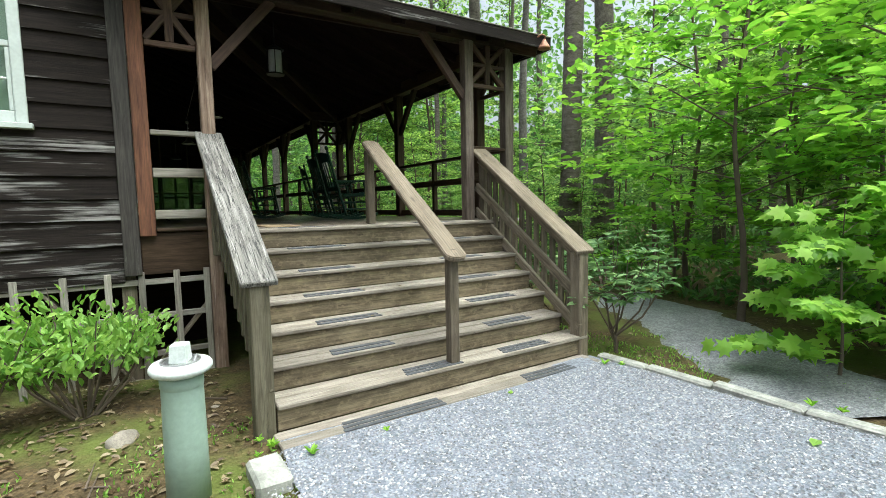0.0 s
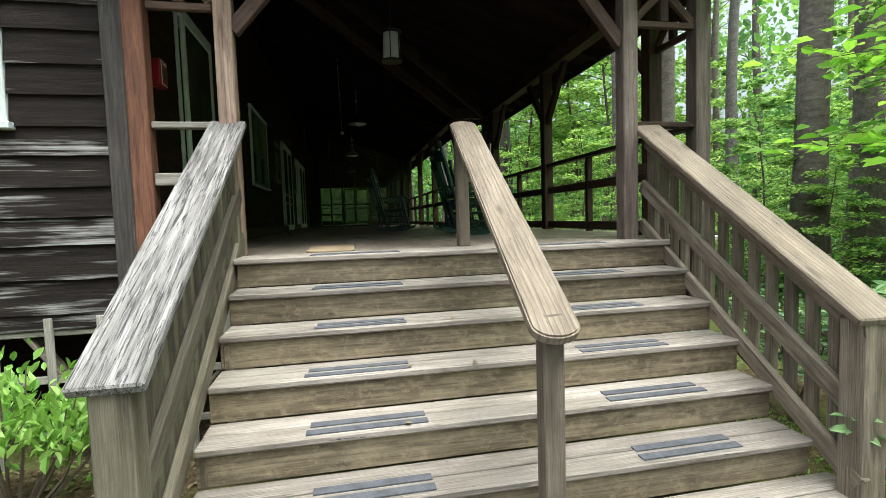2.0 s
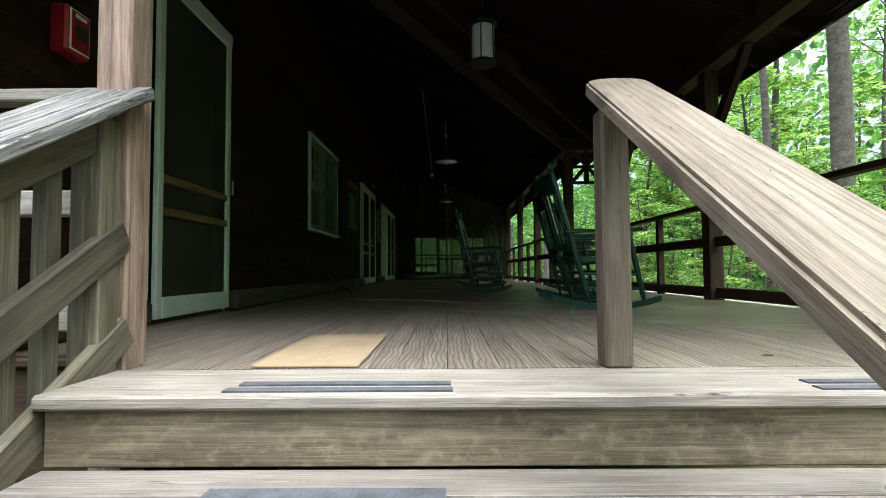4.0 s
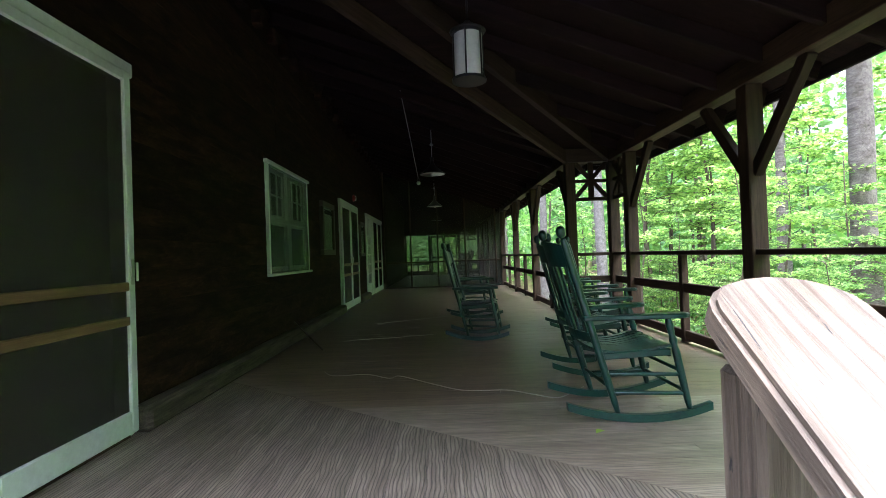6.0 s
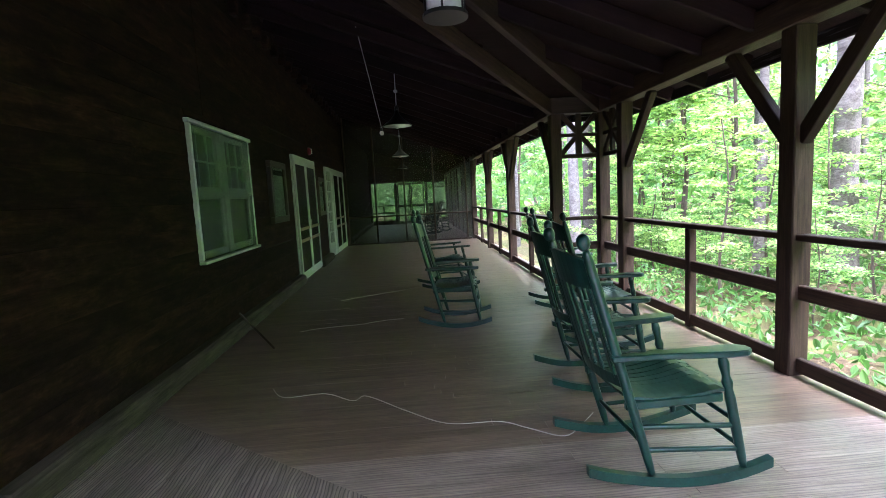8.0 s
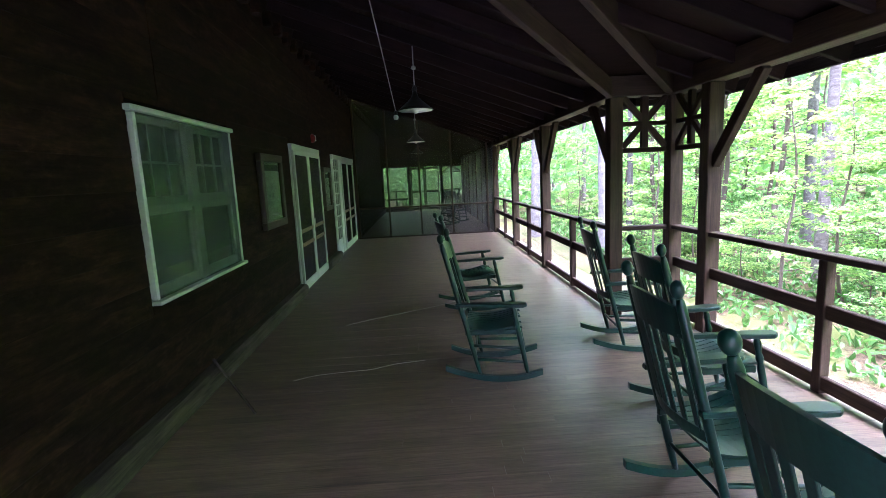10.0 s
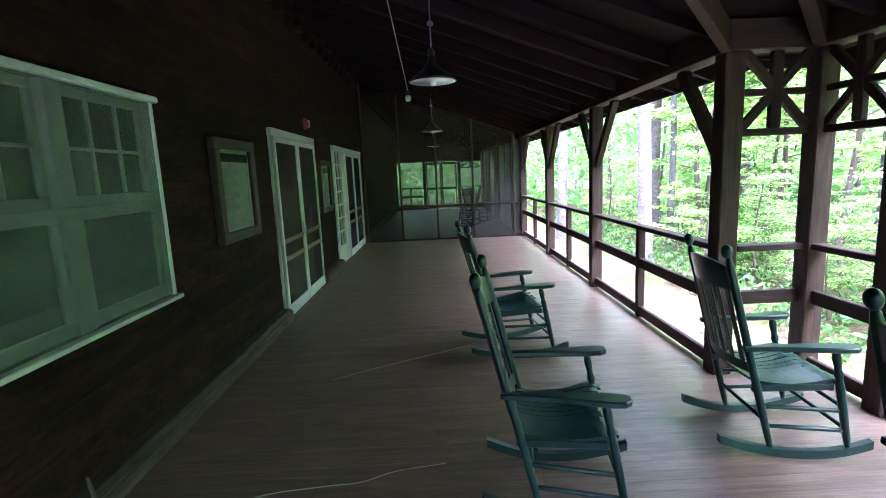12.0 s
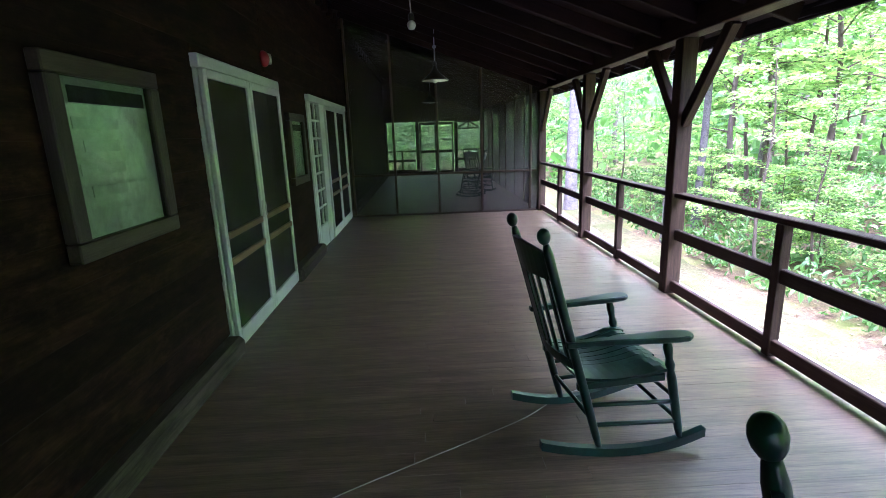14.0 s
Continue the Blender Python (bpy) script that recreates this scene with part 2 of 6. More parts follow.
DARK = wood("dark-stained timber", (0.025, 0.0142, 0.0078), (0.070, 0.0435, 0.025), rough=0.65, grain=10, spec=0.25)
REDWOOD = wood("red-brown bare timber", (0.13, 0.05, 0.026), (0.30, 0.13, 0.07), worn=(0.36, 0.27, 0.2), worn_at=0.66, grain=8)
TRUSS = wood("brown truss timber", (0.05, 0.028, 0.02), (0.12, 0.07, 0.05), grain=9)
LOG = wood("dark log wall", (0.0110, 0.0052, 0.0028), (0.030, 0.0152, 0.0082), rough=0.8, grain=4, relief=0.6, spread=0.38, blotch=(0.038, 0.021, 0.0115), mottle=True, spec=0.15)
SILL = wood("dusty sill timber", (0.055, 0.045, 0.031), (0.12, 0.10, 0.072), rough=0.8, grain=7, spec=0.2)
PINKPOST = wood("bleached pinkish post wood", (0.14, 0.085, 0.06), (0.33, 0.24, 0.185), worn=(0.40, 0.34, 0.29), worn_at=0.6, grain=9)
BROWNPOST = wood("weathered brown post wood", (0.085, 0.062, 0.048), (0.21, 0.17, 0.14), worn=(0.30, 0.27, 0.235), worn_at=0.62, grain=9)
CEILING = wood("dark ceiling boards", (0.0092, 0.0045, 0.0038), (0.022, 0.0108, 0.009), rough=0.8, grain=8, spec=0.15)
FLOORWOOD = wood("worn porch boards", (0.165, 0.111, 0.066), (0.232, 0.172, 0.108), rough=0.36, grain=7, relief=0.06, spread=0.14, cracks=0.69, rings=0.16, ring_scale=18, spec=0.7)
FLOORGREY = wood("grey weathered porch boards", (0.185, 0.148, 0.115), (0.32, 0.27, 0.215), rough=0.5, grain=12, relief=0.5, spread=0.14, cracks=0.63, rings=0.9, ring_scale=17, ring_x=0.5)
# Weathered near the stairs; extra brightness of that stretch is put into the colour.
FLOORMID = wood("greyed porch boards, brightness painted in", (0.235, 0.18, 0.132), (0.37, 0.305, 0.235), rough=0.36, grain=9, relief=0.15, spread=0.10, cracks=0.67, rings=0.5, ring_scale=18, spec=0.6)
LATTICE = wood("grey lattice wood", (0.20, 0.18, 0.15), (0.42, 0.39, 0.34), worn=(0.5, 0.47, 0.42), worn_at=0.62)
KERBSTONE = plain("lichen-grey kerb", (0.29, 0.29, 0.26), 0.9, var=0.35, scale=5, relief=0.6)
ROCK = plain("brown rock", (0.25, 0.22, 0.18), 0.9, var=0.35, scale=9, relief=0.6)
WHITE = plain("white trim paint", (0.52, 0.56, 0.535), 0.45, var=0.10, scale=4)
GREENPAINT = plain("dark green chair paint", (0.007, 0.040, 0.029), 0.30, var=0.3, scale=7)
PIPE = plain("pale green pipe paint", (0.28, 0.37, 0.31), 0.5, var=0.12, scale=3)
PIPECAP = plain("pale grey cap paint", (0.58, 0.62, 0.60), 0.45, var=0.15, scale=8)
STEEL = plain("dull steel", (0.42, 0.42, 0.42), 0.4, 0.9)
BLACKMETAL = plain("black shade enamel", (0.03, 0.03, 0.03), 0.35, 0.4)
ENAMEL = plain("white enamel", (0.85, 0.85, 0.82), 0.3, var=0.05)
FROST = plain("frosted lantern glass", (0.62, 0.64, 0.60), 0.4, var=0.08)
RED = plain("red alarm enamel", (0.26, 0.010, 0.014), 0.35, var=0.1)
RUST = plain("rusty bell lamp", (0.33, 0.16, 0.10), 0.6, 0.3, var=0.4)
GRIP = plain("worn black grip strip", (0.055, 0.058, 0.065), 0.85, var=0.4, scale=14, relief=0.5)
MAT = plain("tan mat", (0.29, 0.215, 0.125), 0.85, var=0.15)
PAPER = plain("faded notice paper", (0.52, 0.52, 0.47), 0.6, var=0.25, scale=3)
PRINT = plain("faded print", (0.44, 0.45, 0.41), 0.6, var=0.2)
FRAME = wood("dark notice frame", (0.035, 0.025, 0.016), (0.075, 0.056, 0.037), rough=0.5)
TANRAIL = wood("varnished push rail", (0.14, 0.085, 0.036), (0.24, 0.15, 0.068), rough=0.5)
CORD = plain("white cord", (0.42, 0.40, 0.36), 0.6)
INSIDE = plain("dim room wall", (0.16, 0.16, 0.14), 0.9)
CURTAIN = plain("pale roller blind", (0.42, 0.46, 0.40), 0.9, var=0.06)
BARK = wood("grey tree bark", (0.10, 0.085, 0.07), (0.24, 0.21, 0.18), rough=0.95, grain=6, relief=1.0)
PALEBARK = wood("pale tree bark", (0.10, 0.092, 0.08), (0.22, 0.205, 0.185), rough=0.95, grain=5, relief=0.8)
TWIG = plain("twig bark", (0.10, 0.075, 0.055), 0.9)
MESH_DARK = screen_material("dark insect screen", (0.030, 0.027, 0.018), 0.72)
MESH_THIN = screen_material("thin insect screen", (0.058, 0.055, 0.038), 0.42)
MESH_END = screen_material("dense insect screen", (0.05, 0.055, 0.04), 0.42)
# Denser, greyer mesh: the veil of a screen seen aslant is painted in.
MESH_VEIL = screen_material("veil-grey insect screen", (0.24, 0.245, 0.24), 0.70)
MESH_WIN = screen_material("window insect screen", (0.13, 0.19, 0.14), 0.38)
GLASS = glass_material("window glass")
LEAF_FOREST = leaf_material("forest leaves", [(0.0, (0.07, 0.15, 0.045)), (0.5, (0.225, 0.37, 0.12)), (1.0, (0.43, 0.58, 0.21))], 0.55)
LEAF_LOW = leaf_material("fern leaves", [(0.0, (0.045, 0.11, 0.03)), (0.5, (0.085, 0.19, 0.05)), (1.0, (0.14, 0.27, 0.08))], 0.35)
LEAF_NEAR = leaf_material("broad leaves", [(0.0, (0.12, 0.27, 0.035)), (0.5, (0.25, 0.46, 0.07)), (1.0, (0.40, 0.62, 0.12))], 0.58)
LEAF_BUSH = leaf_material("shrub leaves", [(0.0, (0.15, 0.31, 0.05)), (0.5, (0.27, 0.45, 0.09)), (1.0, (0.40, 0.57, 0.16))], 0.4)
LEAF_RHODO = leaf_material("leathery leaves", [(0.0, (0.09, 0.18, 0.075)), (0.6, (0.18, 0.31, 0.13)), (0.97, (0.28, 0.42, 0.19)), (1.0, (0.42, 0.36, 0.05))], 0.25)
LITTER = leaf_material("leaf litter", [(0.0, (0.08, 0.05, 0.028)), (0.5, (0.17, 0.12, 0.066)), (1.0, (0.30, 0.24, 0.15))], 0.1)
GRAVEL = ground_material("blue-grey gravel", [(0.3, (0.145, 0.158, 0.188)), (0.7, (0.24, 0.26, 0.305))], 9.0, 85.0, 0.9)
PATHMIX = ground_material("grey path grit", [(0.3, (0.15, 0.155, 0.165)), (0.7, (0.27, 0.275, 0.29))], 7.0, 60.0, 0.9)
LEDGE = plain("pale ledge board", (0.42, 0.42, 0.35), 0.85, var=0.25, scale=5)
SOIL = ground_material("mossy forest soil", [(0.3, (0.04, 0.030, 0.016)), (0.7, (0.115, 0.082, 0.042))], 6.0, 38.0, 0.8, big=(0.095, 0.112, 0.028), gloss=0.15)
PEBBLE = leaf_material("gravel chips", [(0.0, (0.085, 0.093, 0.112)), (0.5, (0.19, 0.207, 0.245)), (1.0, (0.40, 0.42, 0.47))], 0.0)
FAR = leaf_material("far foliage", [(0.0, (0.07, 0.17, 0.06)), (1.0, (0.24, 0.42, 0.13))], 0.5)


# ---- builders ----
def part(name, bm, mat, parent=None, label="", matrix=None, smooth=False):
    me = bpy.data.meshes.new(name)
    if isinstance(bm, tuple):
        me.from_pydata(*bm)
    else:
        bm.to_mesh(me)
        bm.free()
    if smooth:
        me.polygons.foreach_set("use_smooth", [True] * len(me.polygons))
    me.materials.append(mat)
    ob = new(name, me)
    if parent:
        ob.parent = parent
    if matrix:
        ob.matrix_basis = matrix
    if label:
        ob["label"] = label
    return ob


def thing(name, label, category, group="", m=None):
    ob = new(name)
    ob.empty_display_size = 0.2
    if m:
        ob.matrix_basis = m
    return tagged(ob, label, category, group)


def structure(name, label, category):
    return tagged(new(name), label, category, "", "structure")


BOXES = {}


def box_mesh(l, w, h, mat, bevel):
    key = (round(l, 3), round(w, 3), round(h, 3), mat.name, bevel)
    if key not in BOXES:
        bm = bmesh.new()
        bmesh.ops.create_cube(bm, size=1)
        bmesh.ops.scale(bm, vec=(l, w, h), verts=bm.verts)
        if bevel:
            bmesh.ops.bevel(bm, geom=bm.edges[:], offset=min(bevel, 0.3 * min(l, w, h)), segments=1, affect="EDGES")
        me = bpy.data.meshes.new("board")
        bm.to_mesh(me)
        bm.free()
        me.materials.append(mat)
        BOXES[key] = me
    return BOXES[key]


def beam(name, p0, p1, w, h, mat, parent=None, up=(0, 0, 1), bevel=0.006, label="", spin=0.0):
    """A board from p0 to p1 (its middle line), w across and h along up; its grain runs from end to end."""
    a, b = Vector(p0), Vector(p1)
    x = (b - a).normalized()
    y = Vector(up).cross(x).normalized()
    z = x.cross(y)
    m = Matrix((x, y, z)).transposed().to_4x4()
    m.translation = (a + b) / 2
    if spin:
        m = m @ Matrix.Rotation(spin, 4, "X")
    ob = new(name, box_mesh((b - a).length, w, h, mat, bevel))
    if parent:
        ob.parent = parent
    ob.matrix_basis = m
    if label:
        ob["label"] = label
    return ob


def block(name, lo, hi, mat, parent=None, along="x", bevel=0.006, label=""):
    """An upright board given by two opposite corners; grain along the axis named."""
    c = [(a + b) / 2 for a, b in zip(lo, hi)]
    i = "xyz".index(along)
    p0, p1 = list(c), list(c)
    p0[i], p1[i] = lo[i], hi[i]
    d = [hi[k] - lo[k] for k in range(3)]
    if along == "x":
        return beam(name, p0, p1, d[1], d[2], mat, parent, (0, 0, 1), bevel, label)
    if along == "y":
        return beam(name, p0, p1, d[0], d[2], mat, parent, (0, 0, 1), bevel, label)
    return beam(name, p0, p1, d[1], d[0], mat, parent, (1, 0, 0), bevel, label)


def lathe(profile, seg=16, m=None):
    """A turned solid from (radius, height) pairs."""
    v, f = [], []
    for r, z in profile:
        for k in range(seg):
            a = 2 * math.pi * k / seg
            v.append((r * math.cos(a), r * math.sin(a), z))
    n = len(profile)
    for i in range(n - 1):
        for k in range(seg):
            k2 = (k + 1) % seg
            f.append((i * seg + k, i * seg + k2, (i + 1) * seg + k2, (i + 1) * seg + k))
    f.append(tuple(range(seg - 1, -1, -1)))
    f.append(tuple((n - 1) * seg + k for k in range(seg)))
    if m:
        v = [tuple(m @ Vector(p)) for p in v]
    return v, [], f


def along(p0, p1):
    """A frame at p0 whose z runs to p1."""
    a, b = Vector(p0), Vector(p1)
    m = (b - a).to_track_quat("Z", "Y").to_matrix().to_4x4()
    m.translation = a
    return m


def rod(p0, p1, r0, r1=None, seg=10):
    r1 = r0 if r1 is None else r1
    d = (Vector(p1) - Vector(p0)).length
    return lathe([(r0 * 0.9, 0), (r0, d * 0.01), (r1, d * 0.99), (r1 * 0.9, d)], seg, along(p0, p1))


def join(*meshes):
    v, f = [], []
    for mv, _, mf in meshes:
        o = len(v)
        v += mv
        f += [tuple(i + o for i in q) for q in mf]
    return v, [], f


def tube(points, radii, seg=7):
    v, f = [], []
    pts = [Vector(p) for p in points]
    for i, p in enumerate(pts):
        d = (pts[min(i + 1, len(pts) - 1)] - pts[max(i - 1, 0)]).normalized()
        q = d.to_track_quat("Z", "Y")
        for k in range(seg):
            a = 2 * math.pi * k / seg
            v.append(tuple(p + q @ Vector((radii[i] * math.cos(a), radii[i] * math.sin(a), 0))))
    for i in range(len(pts) - 1):
        for k in range(seg):
            k2 = (k + 1) % seg
            f.append((i * seg + k, i * seg + k2, (i + 1) * seg + k2, (i + 1) * seg + k))
    f.append(tuple((len(pts) - 1) * seg + k for k in range(seg)))
    return v, [], f


def pane(name, lo, hi, mat, parent, label="", depth=0.004):
    """A thin sheet in the plane of its two equal coordinates."""
    lo, hi = list(lo), list(hi)
    for k in range(3):
        if abs(hi[k] - lo[k]) < 1e-6:
            lo[k] -= depth / 2
            hi[k] += depth / 2
    return block(name, lo, hi, mat, parent, "z" if hi[2] - lo[2] > 0.05 else "x", 0, label)


def spans(lo, hi, holes):
    """lo..hi less the holes."""
    out, a = [], lo
    for h0, h1 in sorted(holes):
        if h0 > a:
            out.append((a, min(h0, hi)))
        a = max(a, h1)
    if a < hi:
        out.append((a, hi))
    return [s for s in out if s[1] - s[0] > 0.02]


# ---- plan ----
FLOOR = 1.30
GROUND = -0.10
WALL_X, END_Y = 0.0, 5.45          # house wall beside the porch; porch end above the stairs
WIDE_X, NARROW_X, JOG_Y = 4.45, 3.80, 11.90
SCREEN_Y, LAST_Y = 20.0, 30.0
RISE, RUN, TOP_Y = 0.1915, 0.262, 5.03
PLATE = 3.60                        # underside of the eaves beam
SLOPE = 0.36


def roof_z(x, y):
    wide = min(WIDE_X - x, y - END_Y, JOG_Y - y)
    narrow = min(NARROW_X - x, y - END_Y)
    return PLATE + 0.20 + SLOPE * max(wide, narrow)


# ---- ground ----
def ground_z(x, y):
    d = max(0.0, math.hypot(x - 3, y - 8) - 14)
    z = GROUND + 0.05 * noise.noise(Vector((x * 0.35, y * 0.35, 0)))
    if x > 5.5 and y > 5:
        z += min(0.5, 0.05 * (x - 5.5))
    return z + 0.035 * d * (0.6 + 0.4 * noise.noise(Vector((x * 0.03, y * 0.03, 4))))


def grid_sheet(xs, ys, fz):
    v = [(x, y, fz(x, y)) for y in ys for x in xs]
    n = len(xs)
    f = [(j * n + i, j * n + i + 1, (j + 1) * n + i + 1, (j + 1) * n + i) for j in range(len(ys) - 1) for i in range(n - 1)]
    return v, [], f


def steps(lo, hi, fine_lo, fine_hi, fine):
    out, x = [], lo
    while x < hi:
        out.append(x)
        near = fine_lo <= x < fine_hi
        x += fine if near else min(12.0, max(fine, 0.25 * min(abs(x - fine_lo), abs(x - fine_hi)) + fine))
    return out + [hi]


tagged(part("ground", grid_sheet(steps(-300, 300, -3, 14, 0.25), steps(-300, 300, -2, 26, 0.25), ground_z), SOIL, smooth=True),
       "brown forest soil with moss and leaf litter", "ground", "", "structure")


def kerb_x(y):
    return 3.84 + 0.07 * max(0, 3.3 - y) + 0.045 * max(0, 1.6 - y) ** 1.5


cv = []
for y in np.arange(-10, 3.41, 0.2):
    left = 0.72 + 0.25 * noise.noise(Vector((0, y * 0.9, 9))) if y > 2.4 else 0.60 - 0.55 * (2.4 - y) + 0.2 * noise.noise(Vector((0, y * 0.9, 9)))
    left = max(left, -8)
    for k in range(30):
        x = left + (kerb_x(y) - 0.04 - left) * k / 29
        cv.append((x, float(y), GROUND + 0.055 + 0.012 * noise.noise(Vector((x * 1.3, y * 1.3, 2)))))
rows = len(cv) // 30
tagged(part("gravel_court", (cv, [], [(j * 30 + i, j * 30 + i + 1, (j + 1) * 30 + i + 1, (j + 1) * 30 + i) for j in range(rows - 1) for i in range(29)]), GRAVEL, smooth=True),
       "pale blue-grey crushed gravel court before the stairs", "gravel", "", "structure")


PATH_LINE = ((4.5, 1.3), (5.2, 2.5), (6.2, 3.9), (6.75, 5.6), (6.85, 8.0), (6.7, 12.0), (6.6, 17.0), (6.8, 22.0), (6.6, 30.0))


def path_mid(u):
    """Middle of the gravel path that leaves the court and runs beside the porch; u from 0 to 8."""
    i = min(int(u), 7)
    p = [Vector(PATH_LINE[max(0, min(8, i + d))]) for d in (-1, 0, 1, 2)]
    f = u - i
    return 0.5 * (2 * p[1] + (p[2] - p[0]) * f + (2 * p[0] - 5 * p[1] + 4 * p[2] - p[3]) * f * f + (3 * p[1] - p[0] - 3 * p[2] + p[3]) * f ** 3)


pv = []
for j in range(130):
    c, c2 = path_mid(j * 8 / 130), path_mid((j + 1) * 8 / 130)
    side = Vector((-(c2 - c).y, (c2 - c).x)).normalized()
    w = (0.72 if j < 40 else max(0.42, 0.72 - 0.012 * (j - 40))) + 0.18 * noise.noise(Vector((0, j * 0.3, 3)))
    for k in range(9):
        q = c - side * w * (k / 4 - 1) * (1 + 0.15 * noise.noise(Vector((k, j * 0.6, 5))))
        pv.append((q.x, q.y, ground_z(q.x, q.y) + 0.03 - 0.045 * (abs(k - 4) == 4)))
PATHLITTER = ground_material("leaf-strewn path earth", [(0.3, (0.036, 0.033, 0.016)), (0.7, (0.105, 0.094, 0.046))], 9.0, 34.0, 0.9, big=(0.052, 0.058, 0.019), gloss=0.12)
for name, j0, j1, mat, label in (("path", 0, 46, PATHMIX, "grey gravel path leaving the court through moss"), ("path", 46, 129, PATHLITTER, "leaf-strewn earth footpath beside the porch")):
    faces = [((j - j0) * 9 + i, (j - j0) * 9 + i + 1, (j - j0 + 1) * 9 + i + 1, (j - j0 + 1) * 9 + i) for j in range(j0, j1) for i in range(8)]
    tagged(part(name, (pv[j0 * 9:(j1 + 1) * 9], [], faces), mat, smooth=True), label, "path", "", "structure")

# ---- porch structure ----
def rail_run(parent, p0, p1, mids, posts_top=2.26):
    """Three dark rails between two posts, with short posts between."""
    a, b = Vector(p0), Vector(p1)
    for z, w, h in ((2.245, 0.10, 0.045), (1.875, 0.045, 0.10), (1.375, 0.045, 0.10)):
        beam("rail", (a.x, a.y, z), (b.x, b.y, z), w, h, DARK, parent)
    for f in mids:
        c = a.lerp(b, f)
        block("baluster", (c.x - 0.036, c.y - 0.036, FLOOR), (c.x + 0.036, c.y + 0.036, 2.222), DARK, parent, "z")


def timber_post(x, y, z0, z1, mat=None, s=0.14, label="dark-stained square porch post"):
    ob = block("porch_post", (x - s / 2, y - s / 2, z0), (x + s / 2, y + s / 2, z1), mat or DARK, None, "z", 0.008)
    return tagged(ob, label, "post", "porch posts")


def starburst(p0, p1, z0, z1, mat, label):
    """An open truss panel with eight spokes over a lower bar."""
    a, b = Vector((*p0, 0)), Vector((*p1, 0))
    d = (b - a).normalized() * 0.07
    a, b = a + d, b - d
    t = thing("truss_panel", label, "truss", "truss panels")
    at = lambda f, z: (a.x + (b.x - a.x) * f, a.y + (b.y - a.y) * f, z)
    zm = (z0 + z1) / 2
    side = Vector((-(b - a).y, (b - a).x, 0)).normalized()
    beam("bar", at(0, z0), at(1, z0), 0.05, 0.05, mat, t)
    beam("bar", at(0, zm), at(1, zm), 0.045, 0.045, mat, t)
    beam("strut", at(0.5, z0 + 0.026), at(0.5, z1), 0.05, 0.075, mat, t, up=tuple(side.cross(Vector((0, 0, 1)))))
    for q, (f0, f1) in enumerate(((0.02, 0.98), (0.98, 0.02))):
        beam("brace", at(f0, z0 + 0.03), at(f1, z1), 0.042 + 0.004 * q, 0.06, mat, t)
    return t


def knee(x, y, dx, dy, mat=DARK):
    ob = beam("knee_brace", (x + 0.05 * dx, y + 0.05 * dy, PLATE - 0.72), (x + 0.66 * dx, y + 0.66 * dy, PLATE + 0.01), 0.07, 0.10, mat)
    return tagged(ob, "dark diagonal knee brace under the eaves beam", "brace", "knee braces")


red_y = END_Y - 0.01
timber_post(0.10, red_y, 1.26, PLATE, REDWOOD, 0.13, "red-brown bare square post at the house corner")
timber_post(0.665, END_Y, GROUND - 0.05, PLATE, PINKPOST, 0.12, "bleached pinkish post at the head of the stairs")
timber_post(3.75, END_Y - 0.04, GROUND - 0.05, PLATE, BROWNPOST, 0.13, "weathered brown post at the head of the stairs")
timber_post(WIDE_X, END_Y, GROUND - 0.05, PLATE, BROWNPOST, 0.14, "weathered brown porch corner post")
for x, y in ((WIDE_X, 6.10), (WIDE_X, 8.67), (WIDE_X, 11.22), (WIDE_X, JOG_Y - 0.02), (NARROW_X + 0.03, JOG_Y + 0.02), (NARROW_X + 0.03, 14.75), (NARROW_X + 0.03, 17.3), (NARROW_X + 0.03, SCREEN_Y)):
    timber_post(x, y, GROUND - 0.05, PLATE)
for y in (22.6, 25.1, 27.6, LAST_Y):
    timber_post(NARROW_X + 0.03, y, GROUND - 0.05, PLATE)
for x in (0.0, 1.26, 2.78):
    timber_post(x + 0.02, LAST_Y, GROUND - 0.05, PLATE)
for y, sides in ((6.10, (1,)), (8.67, (-1, 1)), (11.22, (-1,))):
    for s in sides:
        knee(WIDE_X, y, 0, s)
for y, sides in ((JOG_Y + 0.02, (1,)), (14.75, (-1, 1)), (17.3, (-1, 1)), (SCREEN_Y, (-1, 1)), (22.6, (-1, 1)), (25.1, (-1, 1)), (27.6, (-1,))):
    for s in sides:
        knee(NARROW_X + 0.03, y, 0, s)
knee(0.665, END_Y, 1, 0, TRUSS)
knee(3.75, END_Y - 0.04, -1, 0, TRUSS)
starburst((0.10, END_Y), (0.665, END_Y), 3.03, PLATE, TRUSS, "brown open truss panel beside the house corner")
starburst((3.75, END_Y - 0.02), (WIDE_X, END_Y - 0.02), 3.06, PLATE, TRUSS, "brown open truss panel at the porch corner")
for (p0, p1) in (((WIDE_X, END_Y), (WIDE_X, 6.10)), ((WIDE_X, 11.22), (WIDE_X, JOG_Y)), ((NARROW_X + 0.03, JOG_Y), (WIDE_X, JOG_Y)), ((NARROW_X + 0.03, 28.9), (NARROW_X + 0.03, LAST_Y)), ((2.80, LAST_Y), (NARROW_X, LAST_Y))):
    starburst(p0, p1, 3.06, PLATE, DARK, "dark starburst truss panel between porch posts")

